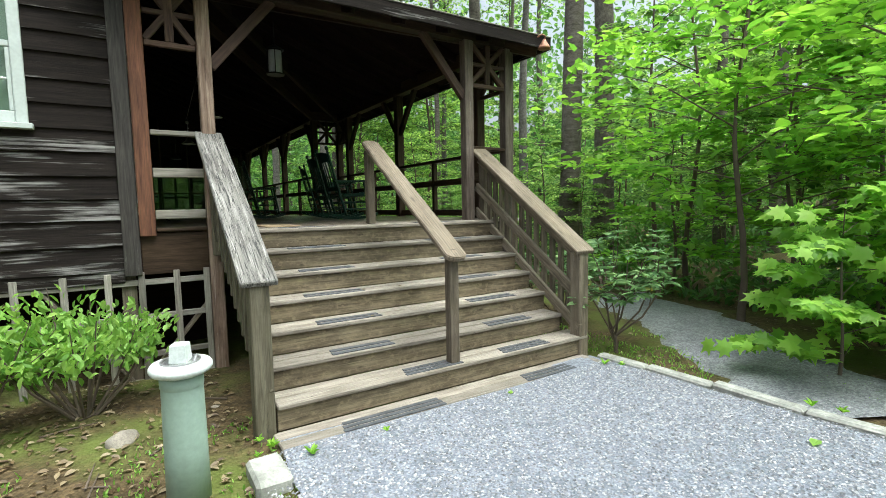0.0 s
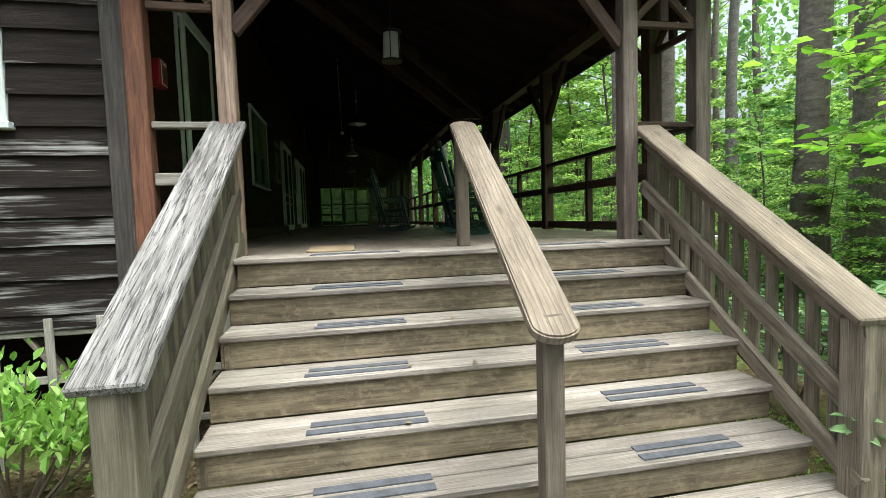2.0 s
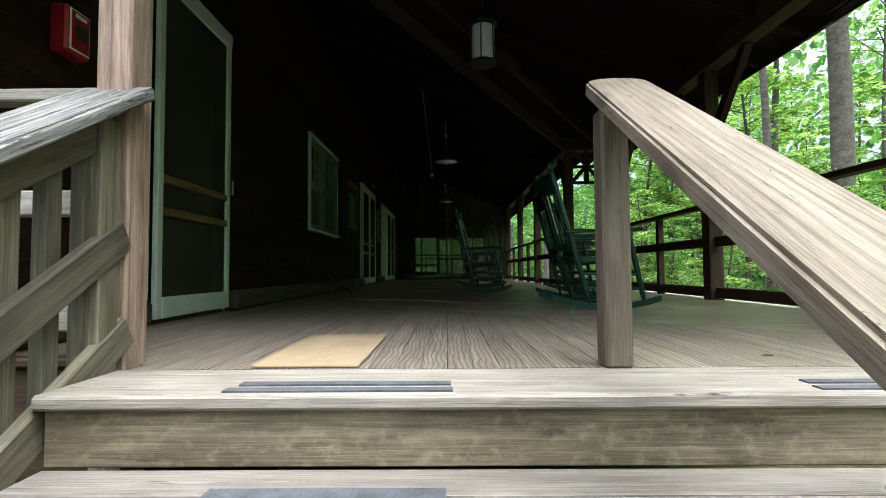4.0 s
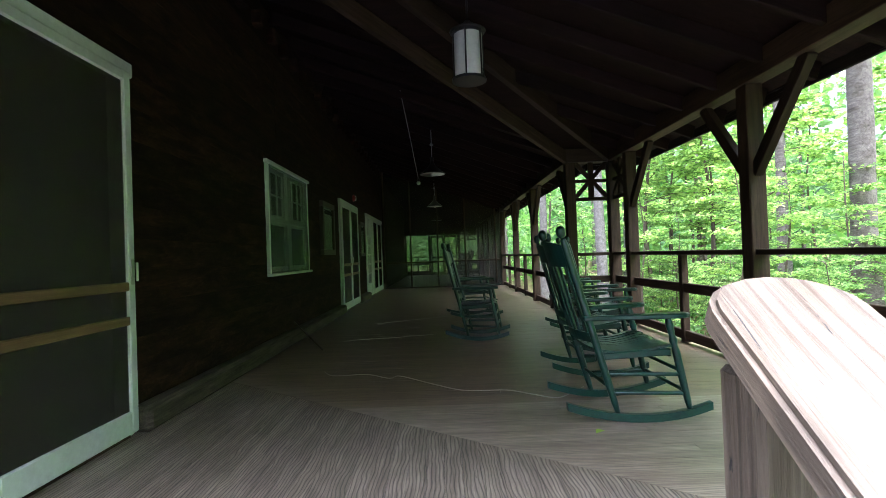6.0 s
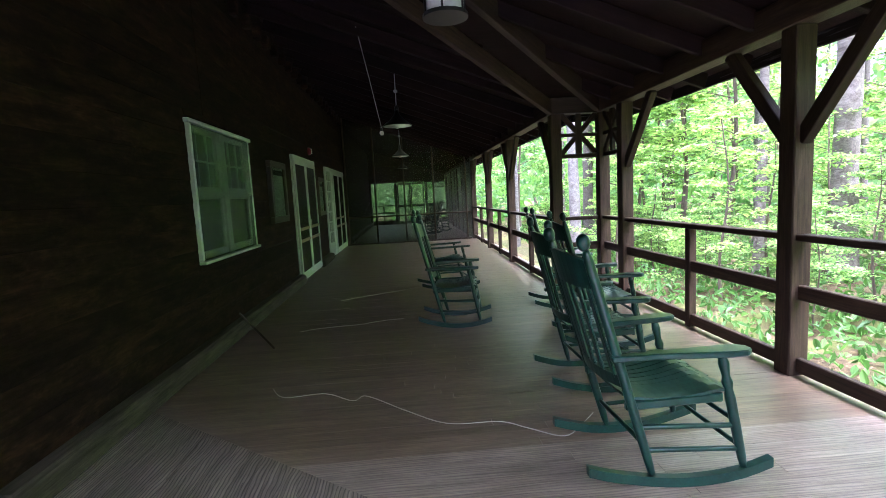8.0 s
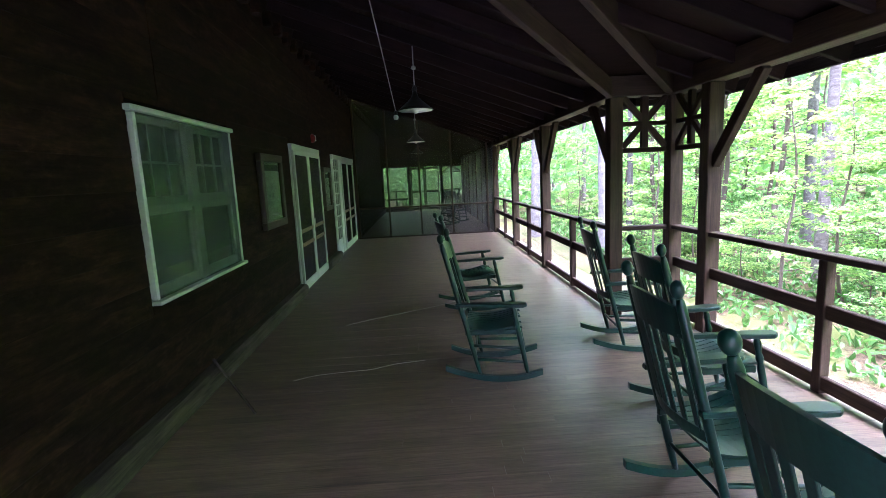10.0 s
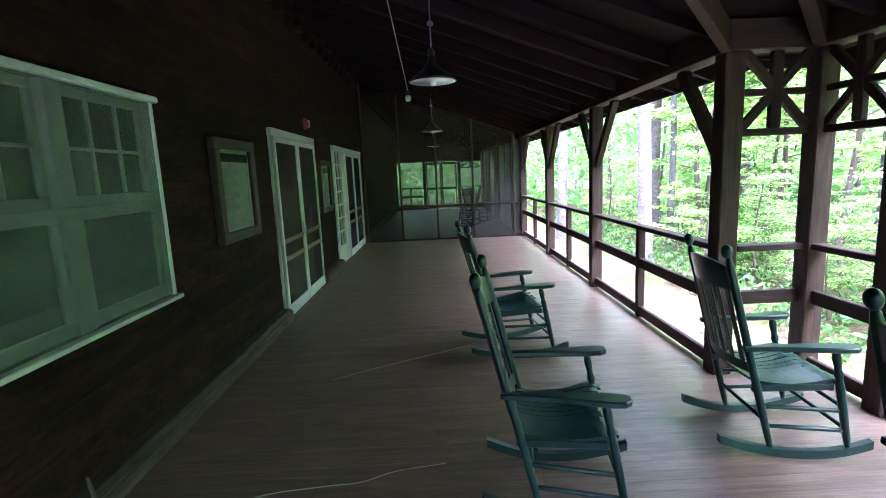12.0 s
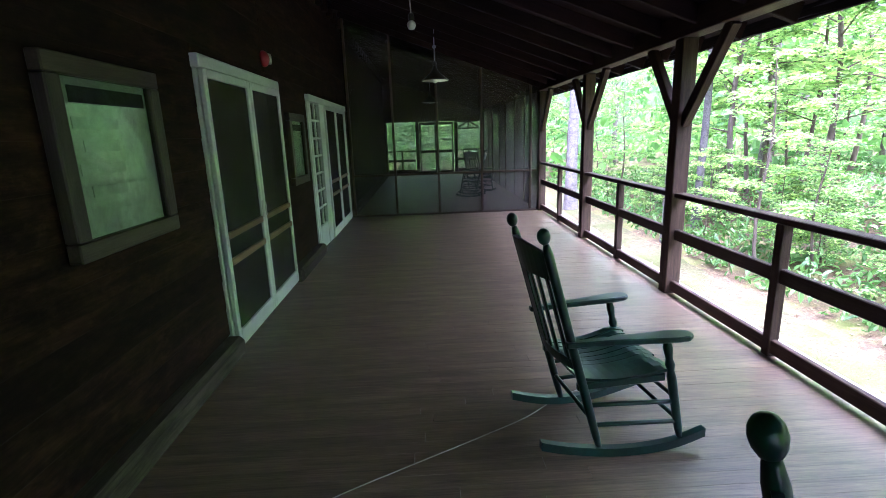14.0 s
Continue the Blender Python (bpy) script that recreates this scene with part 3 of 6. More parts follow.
railing = thing("porch_railing", "dark three-rail porch railing with square posts", "railing")
for y0, y1, m in ((END_Y, 6.10, ()), (6.10, 8.67, (0.5,)), (8.67, 11.22, (0.47,)), (11.22, JOG_Y, ())):
    rail_run(railing, (WIDE_X, y0 + 0.07, 0), (WIDE_X, y1 - 0.07, 0), m)
rail_run(railing, (NARROW_X + 0.10, JOG_Y, 0), (WIDE_X - 0.07, JOG_Y, 0), ())
rail_run(railing, (3.82, END_Y, 0), (WIDE_X - 0.07, END_Y, 0), ())
for y0, y1 in ((JOG_Y, 14.75), (14.75, 17.3), (17.3, SCREEN_Y), (SCREEN_Y, 22.6), (22.6, 25.1), (25.1, 27.6), (27.6, LAST_Y)):
    rail_run(railing, (NARROW_X + 0.03, y0 + 0.09, 0), (NARROW_X + 0.03, y1 - 0.07, 0), (0.5,))
rail_run(railing, (0.10, LAST_Y, 0), (1.2, LAST_Y, 0), (0.5,))
rail_run(railing, (2.86, LAST_Y, 0), (NARROW_X - 0.05, LAST_Y, 0), (0.5,))
side_rail = thing("side_railing", "short weathered three-rail fence between post and stairs", "railing")
for z, h in ((2.22, 0.045), (1.85, 0.085), (1.46, 0.085), (1.315, 0.03)):
    block("rail", (0.17, END_Y - 0.05, z - h / 2), (0.60, END_Y + 0.02, z + h / 2), LATTICE if z > 1.4 else DARK, side_rail, "x")

# eaves beams, roof, rafters
plates = structure("eaves_beam", "dark timber beam carrying the porch rafters", "beam")
for lo, hi, ax in (((WIDE_X - 0.08, END_Y, PLATE), (WIDE_X + 0.08, JOG_Y + 0.08, PLATE + 0.2), "y"),
                   ((NARROW_X - 0.05, JOG_Y + 0.08, PLATE), (NARROW_X + 0.11, LAST_Y + 0.1, PLATE + 0.2), "y"),
                   ((0.0, END_Y - 0.08, PLATE), (WIDE_X - 0.08, END_Y + 0.08, PLATE + 0.19), "x"),
                   ((NARROW_X - 0.05, JOG_Y - 0.08, PLATE + 0.002), (WIDE_X - 0.08, JOG_Y + 0.08, PLATE + 0.2), "x"),
                   ((0.0, LAST_Y - 0.08, PLATE - 0.25), (NARROW_X - 0.05, LAST_Y + 0.08, PLATE + 0.2), "x")):
    block("plate", lo, hi, DARK, plates, ax)
OVER = 0.42


def roof_patch(corners, thick=0.05):
    """A roof plane from its corners in plan, with thickness."""
    lift = [(x, y, z) for x, y, z in corners]
    n = len(lift)
    v = lift + [(x, y, z + thick) for x, y, z in lift]
    f = [tuple(range(n))[::-1], tuple(range(n, 2 * n))]
    f += [(i, (i + 1) % n, n + (i + 1) % n, n + i) for i in range(n)]
    return v, [], f


def on_roof(x, y, drop=0.0):
    return (x, y, roof_z(x, y) - drop)


def plane_pt(x, y, d):
    return (x, y, PLATE + 0.20 + SLOPE * d)


ridge_y = (END_Y + JOG_Y) / 2
half = (JOG_Y - END_Y) / 2
roofs = []
hx0 = WIDE_X - half
# outer slope of the wide part, its two end slopes, the narrow slope
roofs.append(roof_patch([plane_pt(WIDE_X + OVER, END_Y - OVER, -OVER), plane_pt(WIDE_X + OVER, JOG_Y + OVER, -OVER), plane_pt(hx0, ridge_y, half)]))
roofs.append(roof_patch([plane_pt(-0.3, END_Y - OVER, -OVER), plane_pt(WIDE_X + OVER, END_Y - OVER, -OVER), plane_pt(hx0, ridge_y, half), plane_pt(-0.02, END_Y + NARROW_X, NARROW_X), plane_pt(-0.3, END_Y + NARROW_X, NARROW_X)]))
roofs.append(roof_patch([plane_pt(WIDE_X + OVER, JOG_Y + OVER, -OVER), plane_pt(NARROW_X + OVER, JOG_Y + OVER, -OVER), plane_pt(NARROW_X - half, ridge_y, half), plane_pt(hx0, ridge_y, half)]))
roofs.append(roof_patch([plane_pt(NARROW_X + OVER, JOG_Y + OVER, -OVER), plane_pt(NARROW_X + OVER, LAST_Y + 0.5, -OVER), plane_pt(-0.3, LAST_Y + 0.5, NARROW_X + 0.3), plane_pt(-0.3, END_Y + NARROW_X, NARROW_X + 0.3), plane_pt(NARROW_X - half, ridge_y, half)]))
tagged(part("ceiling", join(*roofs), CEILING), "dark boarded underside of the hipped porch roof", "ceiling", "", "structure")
fascia = structure("trim", "dark grey fascia boards along the eaves", "fascia")
ze = PLATE + 0.20 - SLOPE * OVER
for p0, p1 in (((-0.3, END_Y - OVER), (WIDE_X + OVER, END_Y - OVER)), ((WIDE_X + OVER, END_Y - OVER), (WIDE_X + OVER, JOG_Y + OVER)), ((WIDE_X + OVER, JOG_Y + OVER), (NARROW_X + OVER, JOG_Y + OVER)), ((NARROW_X + OVER, JOG_Y + OVER), (NARROW_X + OVER, LAST_Y + 0.5))):
    beam("fascia", (*p0, ze - 0.02), (*p1, ze - 0.02), 0.03, 0.15, SIDING, fascia)
    beam("drip_edge", (*p0, ze + 0.062), (*p1, ze + 0.062), 0.05, 0.012, LATTICE, fascia)
rafters = structure("rafter_frame", "dark rafters under the porch roof", "rafters")


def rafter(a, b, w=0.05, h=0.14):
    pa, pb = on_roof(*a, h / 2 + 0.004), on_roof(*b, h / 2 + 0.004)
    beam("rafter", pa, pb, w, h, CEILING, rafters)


y = END_Y + 0.5
while y < LAST_Y:
    if y < ridge_y:
        rafter((WIDE_X + 0.35, y), (WIDE_X - (y - END_Y), y))
    elif y < JOG_Y:
        rafter((WIDE_X + 0.35, y), (WIDE_X - (JOG_Y - y), y))
    if y > JOG_Y:
        rafter((NARROW_X + 0.35, y), (0.04, y))
    elif y > END_Y + 3.3:
        x = NARROW_X - (JOG_Y - y)
        if x > 0.3:
            rafter((min(x, NARROW_X), y), (0.04, y))
    y += 0.61
x = 0.25
while x < WIDE_X:
    rafter((x, END_Y - 0.35), (x, END_Y + min(WIDE_X - x, half, 3.75)))
    x += 0.61
beam("hip_rafter", on_roof(WIDE_X + 0.3, END_Y - 0.3, 0.12), on_roof(WIDE_X - half, ridge_y, 0.12), 0.08, 0.20, DARK, rafters)
beam("valley_rafter", on_roof(NARROW_X, JOG_Y, 0.13), on_roof(NARROW_X - half + 0.05, ridge_y + 0.05, 0.13), 0.07, 0.17, DARK, rafters)
beam("hip_rafter", on_roof(WIDE_X + 0.3, JOG_Y + 0.3, 0.12), on_roof(hx0, ridge_y, 0.12), 0.08, 0.20, DARK, rafters)

# house walls beside the porch: openings as (y0, y1, z0, z1)
DOOR_A, WINDOW, DOOR_B, DOOR_C = (6.62, 7.66, FLOOR, 3.52), (10.02, 11.62, 2.17, 3.44), (13.78, 15.58, FLOOR, 3.42), (16.95, 19.95, FLOOR, 3.41)
holes = (DOOR_A, WINDOW, DOOR_B, DOOR_C)
wall_e = structure("wall_east", "dark brown log-sided house wall along the porch", "wall")
z = FLOOR + 0.16
while z < 5.3:
    h = 0.205
    cut = [(o[0], o[1]) for o in holes if o[2] < z + h - 0.03 and o[3] > z + 0.03]
    for y0, y1 in spans(END_Y + 0.08, LAST_Y, cut):
        n = max(1, round((y1 - y0) / 5.2))
        for k in range(n):
            a, b = y0 + (y1 - y0) * k / n, y0 + (y1 - y0) * (k + 1) / n
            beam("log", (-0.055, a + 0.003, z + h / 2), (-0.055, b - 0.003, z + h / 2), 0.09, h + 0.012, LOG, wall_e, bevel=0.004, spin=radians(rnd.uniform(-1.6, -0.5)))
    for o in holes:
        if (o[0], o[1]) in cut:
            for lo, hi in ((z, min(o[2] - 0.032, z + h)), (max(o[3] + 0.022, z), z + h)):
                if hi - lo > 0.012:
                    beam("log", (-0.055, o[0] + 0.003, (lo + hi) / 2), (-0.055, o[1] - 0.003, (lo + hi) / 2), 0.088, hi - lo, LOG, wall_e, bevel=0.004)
    z += h
beam("sill_log", (0.02, END_Y + 0.08, FLOOR + 0.075), (0.02, DOOR_A[0], FLOOR + 0.075), 0.12, 0.16, SILL, wall_e, bevel=0.03)
for a, b in ((DOOR_A[1], DOOR_B[0]), (DOOR_B[1], DOOR_C[0]), (DOOR_C[1], LAST_Y)):
    beam("sill_log", (0.03, a + 0.01, FLOOR + 0.075), (0.03, b - 0.01, FLOOR + 0.075), 0.15, 0.16, SILL, wall_e, bevel=0.03)
y = END_Y + 0.6
while y < LAST_Y:
    block("rafter_end", (-0.02, y - 0.06, min(5.2, roof_z(0.1, y)) - 0.34), (0.09, y + 0.06, min(5.2, roof_z(0.1, y)) - 0.17), LOG, wall_e, "x", 0.02)
    y += 0.42

# the lap-sided gable wall
gable = structure("wall_south", "black-stained lap siding on the house gable, weathered pale", "wall")
GW = (-2.05, -0.70, 2.23, 3.9)


def lap_board(x0, x1, z0, z1, mat):
    """One lap board: tapered, its lower edge standing proud and slightly waney."""
    n = max(6, int((x1 - x0) / 0.06))
    v, f = [], []
    for k in range(n + 1):
        x = x0 + (x1 - x0) * k / n
        w = 0.007 * noise.noise(Vector((x * 3.1, z0 * 7, 1))) + 0.003 * noise.noise(Vector((x * 14, z0 * 5, 6)))
        v += [(x - x0, -0.044 + w * 0.6, w - 0.012), (x - x0, -0.018, z1 - z0 + 0.012), (x - x0, -0.016, w - 0.008)]
    for k in range(n):
        a, b = 3 * k, 3 * k + 3
        f += [(a, b, b + 1, a + 1), (a + 2, b + 2, b, a)]
    f += [(0, 1, 2), (3 * n + 2, 3 * n + 1, 3 * n)]
    part("lap_board", (v, [], f), mat, gable, matrix=pose(x0, END_Y + 0.012, z0))


edges = [0.97, 1.20, 1.43, 1.62, 1.82, 2.03, 2.22, 2.43, 2.63, 2.85, 3.02, 3.20, 3.40, 3.60, 3.80, 4.0, 4.2, 4.4, 4.6, 4.8, 5.0, 5.2]
for z0, z1 in zip(edges, edges[1:]):
    cut = [(GW[0], GW[1])] if z1 > GW[2] + 0.03 and z0 < GW[3] - 0.03 else []
    for x0, x1 in spans(-8.0, -0.10, cut):
        n = max(1, round((x1 - x0) / 3.0))
        for k in range(n):
            a, b = x0 + (x1 - x0) * k / n, x0 + (x1 - x0) * (k + 1) / n
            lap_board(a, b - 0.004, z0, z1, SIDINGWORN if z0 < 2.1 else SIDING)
block("backing", (-8.0, END_Y + 0.03, 0.97), (-0.1, END_Y + 0.09, 2.2), DARK, gable, "x")
block("backing", (-0.68, END_Y + 0.03, 2.2), (-0.1, END_Y + 0.09, 5.3), DARK, gable, "z")
block("backing", (-8.0, END_Y + 0.03, 2.2), (-2.07, END_Y + 0.09, 5.3), DARK, gable, "z")
block("backing", (-2.07, END_Y + 0.03, 3.9), (-0.68, END_Y + 0.09, 5.3), DARK, gable, "x")
block("corner_board", (-0.105, END_Y - 0.05, 0.90), (0.033, END_Y + 0.08, 5.3), CORNERWOOD, gable, "z", label="grey weathered corner board")
block("skirt_board", (-8.0, END_Y - 0.022, 0.84), (-0.105, END_Y + 0.02, 1.0), SIDING, gable, "x")
block("rim_board", (0.035, END_Y - 0.02, 0.90), (0.60, END_Y + 0.02, 1.29), DARK, gable, "x", label="dark porch rim board")
room = structure("wall_west", "plain dim inside walls of the house", "wall")
block("partition", (-8.1, END_Y + 0.1, 0.9), (-8.0, LAST_Y, 5.3), INSIDE, room, "z", 0)
block("partition", (-8.0, LAST_Y - 0.1, 0.9), (-0.11, LAST_Y, 5.3), INSIDE, room, "z", 0)
block("partition", (-3.6, END_Y + 0.1, 1.3), (-3.5, LAST_Y - 0.1, 5.2), INSIDE, room, "z", 0)
block("deck", (-8.0, END_Y + 0.1, 1.15), (-0.1, LAST_Y, 1.28), INSIDE, room, "y", 0)
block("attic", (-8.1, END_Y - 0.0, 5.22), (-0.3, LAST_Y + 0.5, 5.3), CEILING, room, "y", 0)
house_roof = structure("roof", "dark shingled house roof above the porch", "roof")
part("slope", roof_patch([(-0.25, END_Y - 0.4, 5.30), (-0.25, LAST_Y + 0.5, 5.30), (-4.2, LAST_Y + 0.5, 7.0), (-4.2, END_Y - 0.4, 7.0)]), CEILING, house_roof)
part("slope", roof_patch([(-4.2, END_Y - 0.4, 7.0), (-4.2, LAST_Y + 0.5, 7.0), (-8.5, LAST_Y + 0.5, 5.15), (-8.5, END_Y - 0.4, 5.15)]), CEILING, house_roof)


# ---- windows and doors ----
def sash_window(name, x, y0, y1, z0, z1, label):
    """A double window in the porch wall: white casing, two sashes, screens, glass, blind."""
    w = structure(name, label, "window")
    f = x + 0.008
    block("casing", (x - 0.05, y0 + 0.012, z0), (f + 0.015, y0 + 0.045, z1 - 0.05), WHITE, w, "z")
    block("casing", (x - 0.05, y1 - 0.045, z0), (f + 0.015, y1 - 0.012, z1 - 0.05), WHITE, w, "z")
    block("window_head", (x - 0.05, y0 - 0.03, z1 - 0.048), (f + 0.03, y1 + 0.03, z1 - 0.01), WHITE, w, "y")
    block("window_sill", (x - 0.05, y0 - 0.01, z0 - 0.03), (f + 0.045, y1 + 0.015, z0 - 0.002), WHITE, w, "y")
    ym = (y0 + y1) / 2
    block("mullion", (x - 0.05, ym - 0.06, z0), (f - 0.006, ym + 0.06, z1 - 0.05), WHITE, w, "z")
    zm = (z0 + z1) / 2 - 0.03
    block("meeting_bar", (f - 0.02, y0 + 0.047, zm - 0.02), (f - 0.002, y1 - 0.047, zm + 0.02), WHITE, w, "y")
    for a, b in ((y0 + 0.047, ym - 0.062), (ym + 0.062, y1 - 0.047)):
        for lo, hi, dx in ((z0 + 0.004, zm, -0.03), (zm + 0.002, z1 - 0.052, -0.05)):
            s = x + dx
            block("rail", (s - 0.02, a, lo), (s + 0.012, b, lo + 0.07), WHITE, w, "y")
            block("rail", (s - 0.02, a, hi - 0.05), (s + 0.012, b, hi), WHITE, w, "y")
            block("stile", (s - 0.02, a, lo + 0.072), (s + 0.012, a + 0.045, hi - 0.052), WHITE, w, "z")
            block("stile", (s - 0.02, b - 0.045, lo + 0.072), (s + 0.012, b, hi - 0.052), WHITE, w, "z")
            pane("glass_pane", (s - 0.01, a + 0.035, lo + 0.06), (s - 0.01, b - 0.035, hi - 0.045), GLASS, w).visible_shadow = False
            if dx < -0.04:
                for q in (1, 2):
                    yq = a + (b - a) * q / 3
                    block("muntin", (s - 0.016, yq - 0.009, lo + 0.072), (s + 0.006, yq + 0.009, hi - 0.052), WHITE, w, "z", 0.003)
                zq = (lo + hi) / 2
                block("muntin", (s - 0.015, a + 0.046, zq - 0.009), (s + 0.005, b - 0.046, zq + 0.009), WHITE, w, "y", 0.003)
    for lo, hi in ((z0 + 0.002, z1 - 0.052),):
        pane("insect_screen", (f + 0.004, y0 + 0.047, lo), (f + 0.004, y1 - 0.047, hi), MESH_WIN, w).visible_shadow = False
    return w


sash_window("window_1", 0.0, *WINDOW, "white double sash window behind greenish insect screens")

gw = structure("window_2", "white sash window in the black gable siding", "window")
yf = END_Y - 0.045
block("casing", (-0.765, yf, 2.235), (-0.685, END_Y + 0.05, 3.9), WHITE, gw, "z")
block("casing", (-2.07, yf, 2.235), (-1.965, END_Y + 0.05, 3.9), WHITE, gw, "z")
block("window_sill", (-2.12, yf - 0.04, 2.185), (-0.655, END_Y + 0.05, 2.233), WHITE, gw, "x")
block("window_head", (-2.10, yf - 0.01, 3.9), (-0.66, END_Y + 0.05, 4.0), WHITE, gw, "x")
block("rail", (-1.963, yf + 0.02, 2.237), (-0.767, END_Y + 0.05, 2.33), WHITE, gw, "x")
block("rail", (-1.963, yf + 0.02, 2.84), (-0.767, END_Y + 0.03, 2.89), WHITE, gw, "x")
block("stile", (-0.80, yf + 0.022, 2.332), (-0.767, END_Y + 0.05, 2.838), WHITE, gw, "z")
for xq in (-0.98, -1.2, -1.5):
    block("muntin", (xq - 0.01, yf + 0.03, 2.332), (xq + 0.01, END_Y + 0.02, 2.838), WHITE, gw, "z")
block("muntin", (-1.963, yf + 0.034, 2.58), (-0.802, END_Y + 0.02, 2.60), WHITE, gw, "x")
pane("glass_pane", (-1.963, END_Y, 2.332), (-0.802, END_Y, 2.838), GLASS, gw)
pane("glass_pane", (-1.963, END_Y + 0.01, 2.892), (-0.767, END_Y + 0.01, 3.898), GLASS, gw)
pane("blind", (-2.0, END_Y + 0.075, 2.25), (-0.75, END_Y + 0.075, 3.88), CURTAIN, gw)


def screen_leaf(parent, x, y0, y1, z0, z1, handle_at=None, s=0.055, rails=True):
    """One white screen-door leaf with two varnished push rails."""
    d = new("door_leaf")
    d.parent = parent
    for a, b in ((y0, y0 + s), (y1 - s, y1)):
        block("stile", (x - 0.015, a, z0), (x + 0.02, b, z1), WHITE, d, "z")
    block("rail", (x - 0.015, y0 + s, z0), (x + 0.02, y1 - s, z0 + 0.13), WHITE, d, "y")
    block("rail", (x - 0.015, y0 + s, z1 - 0.06), (x + 0.02, y1 - s, z1), WHITE, d, "y")
    if rails:
        for z in (z0 + 0.66, z0 + 0.86):
            block("push_rail", (x - 0.012, y0 + s, z - 0.026), (x + 0.024, y1 - s, z + 0.026), TANRAIL, d, "y")
    pane("insect_screen", (x, y0 + s, z0 + 0.13), (x, y1 - s, z1 - 0.06), MESH_DARK, d)
    if handle_at is not None:
        block("plate", (x + 0.021, handle_at - 0.014, z0 + 0.87), (x + 0.027, handle_at + 0.014, z0 + 1.02), STEEL, d, "z")
        part("handle", rod((x + 0.05, handle_at, z0 + 0.89), (x + 0.05, handle_at, z0 + 1.0), 0.007), STEEL, d)
    return d


def door_case(name, o, label):
    y0, y1, z0, z1 = o
    d = structure(name, label, "door")
    block("jamb", (-0.09, y0, z0), (0.012, y0 + 0.045, z1 - 0.07), WHITE, d, "z")
    block("jamb", (-0.09, y1 - 0.045, z0), (0.012, y1, z1 - 0.07), WHITE, d, "z")
    block("head", (-0.09, y0 - 0.02, z1 - 0.068), (0.045, y1 + 0.02, z1 + 0.02), WHITE, d, "y")
    block("threshold", (-0.09, y0 + 0.046, FLOOR - 0.01), (0.02, y1 - 0.046, FLOOR + 0.018), DARK, d, "y")
    pane("inner_door", (-0.085, y0 + 0.046, z0 + 0.02), (-0.085, y1 - 0.046, z1 - 0.07), DARK, d, "dark inner door", 0.02)
    return d


da = door_case("door_1", DOOR_A, "single white-framed screen door with steel handle")
screen_leaf(da, 0.035, DOOR_A[0] + 0.05, DOOR_A[1] - 0.02, FLOOR + 0.03, 3.47, DOOR_A[1] - 0.05, 0.06)
db = door_case("door_2", DOOR_B, "pair of white-framed screen doors with push rails")
ym = (DOOR_B[0] + DOOR_B[1]) / 2
screen_leaf(db, 0.035, DOOR_B[0] + 0.01, ym - 0.006, FLOOR + 0.03, 3.35, ym - 0.04)
screen_leaf(db, 0.035, ym + 0.006, DOOR_B[1] - 0.02, FLOOR + 0.03, 3.35)
dc = door_case("door_3", DOOR_C, "white screen doors beside a paned side light")
sy = DOOR_C[0] + 0.95
block("side_frame", (-0.02, DOOR_C[0] + 0.046, FLOOR + 0.02), (0.02, DOOR_C[0] + 0.14, 3.34), WHITE, dc, "z")
block("side_frame", (-0.02, sy - 0.30, FLOOR + 0.02), (0.03, sy, 3.34), WHITE, dc, "z")
block("side_frame", (-0.02, DOOR_C[0] + 0.142, FLOOR + 0.02), (0.02, sy - 0.302, FLOOR + 0.35), WHITE, dc, "y")
for k in range(1, 7):
    z = FLOOR + 0.35 + 0.24 * k
    block("muntin", (-0.01, DOOR_C[0] + 0.142, z), (0.018, sy - 0.302, z + 0.03), WHITE, dc, "y")
block("muntin", (-0.012, DOOR_C[0] + 0.38, FLOOR + 0.352), (0.016, DOOR_C[0] + 0.41, 3.34), WHITE, dc, "z")
pane("glass_pane", (-0.015, DOOR_C[0] + 0.142, FLOOR + 0.35), (-0.015, sy - 0.302, 3.34), GLASS, dc)
yc = (sy + DOOR_C[1] - 0.25) / 2
screen_leaf(dc, 0.035, sy + 0.01, yc - 0.006, FLOOR + 0.03, 3.34)
screen_leaf(dc, 0.035, yc + 0.006, DOOR_C[1] - 0.25, FLOOR + 0.03, 3.34)
block("side_frame", (-0.02, DOOR_C[1] - 0.248, FLOOR + 0.02), (0.04, DOOR_C[1] - 0.046, 3.34), WHITE, dc, "z")

# screened partition across the porch and the screened room beyond it
scr = thing("screen_partition", "full-height insect screen partition in thin dark frames", "screen")
for x in (0.10, 0.93, 1.78, 2.64, 3.60):
    block("stud", (x - 0.022, SCREEN_Y - 0.03, FLOOR + 0.042), (x + 0.022, SCREEN_Y + 0.03, roof_z(x, SCREEN_Y) - 0.02), DARK, scr, "z")
for z in (FLOOR + 0.02, 2.11):
    block("rail", (0.08, SCREEN_Y - 0.026, z - 0.02), (3.72, SCREEN_Y + 0.026, z + 0.02), DARK, scr, "x")
v = [(0.05, SCREEN_Y, FLOOR), (3.75, SCREEN_Y, FLOOR), (3.75, SCREEN_Y, PLATE + 0.2), (0.05, SCREEN_Y, roof_z(0.05, SCREEN_Y) - 0.01)]
part("insect_screen", (v + [(a, b + 0.004, c) for a, b, c in v], [], [(0, 1, 2, 3), (7, 6, 5, 4)]), MESH_THIN, scr)
side = thing("side_screen", "insect screen along the far porch railing, grazing veil painted in", "screen")
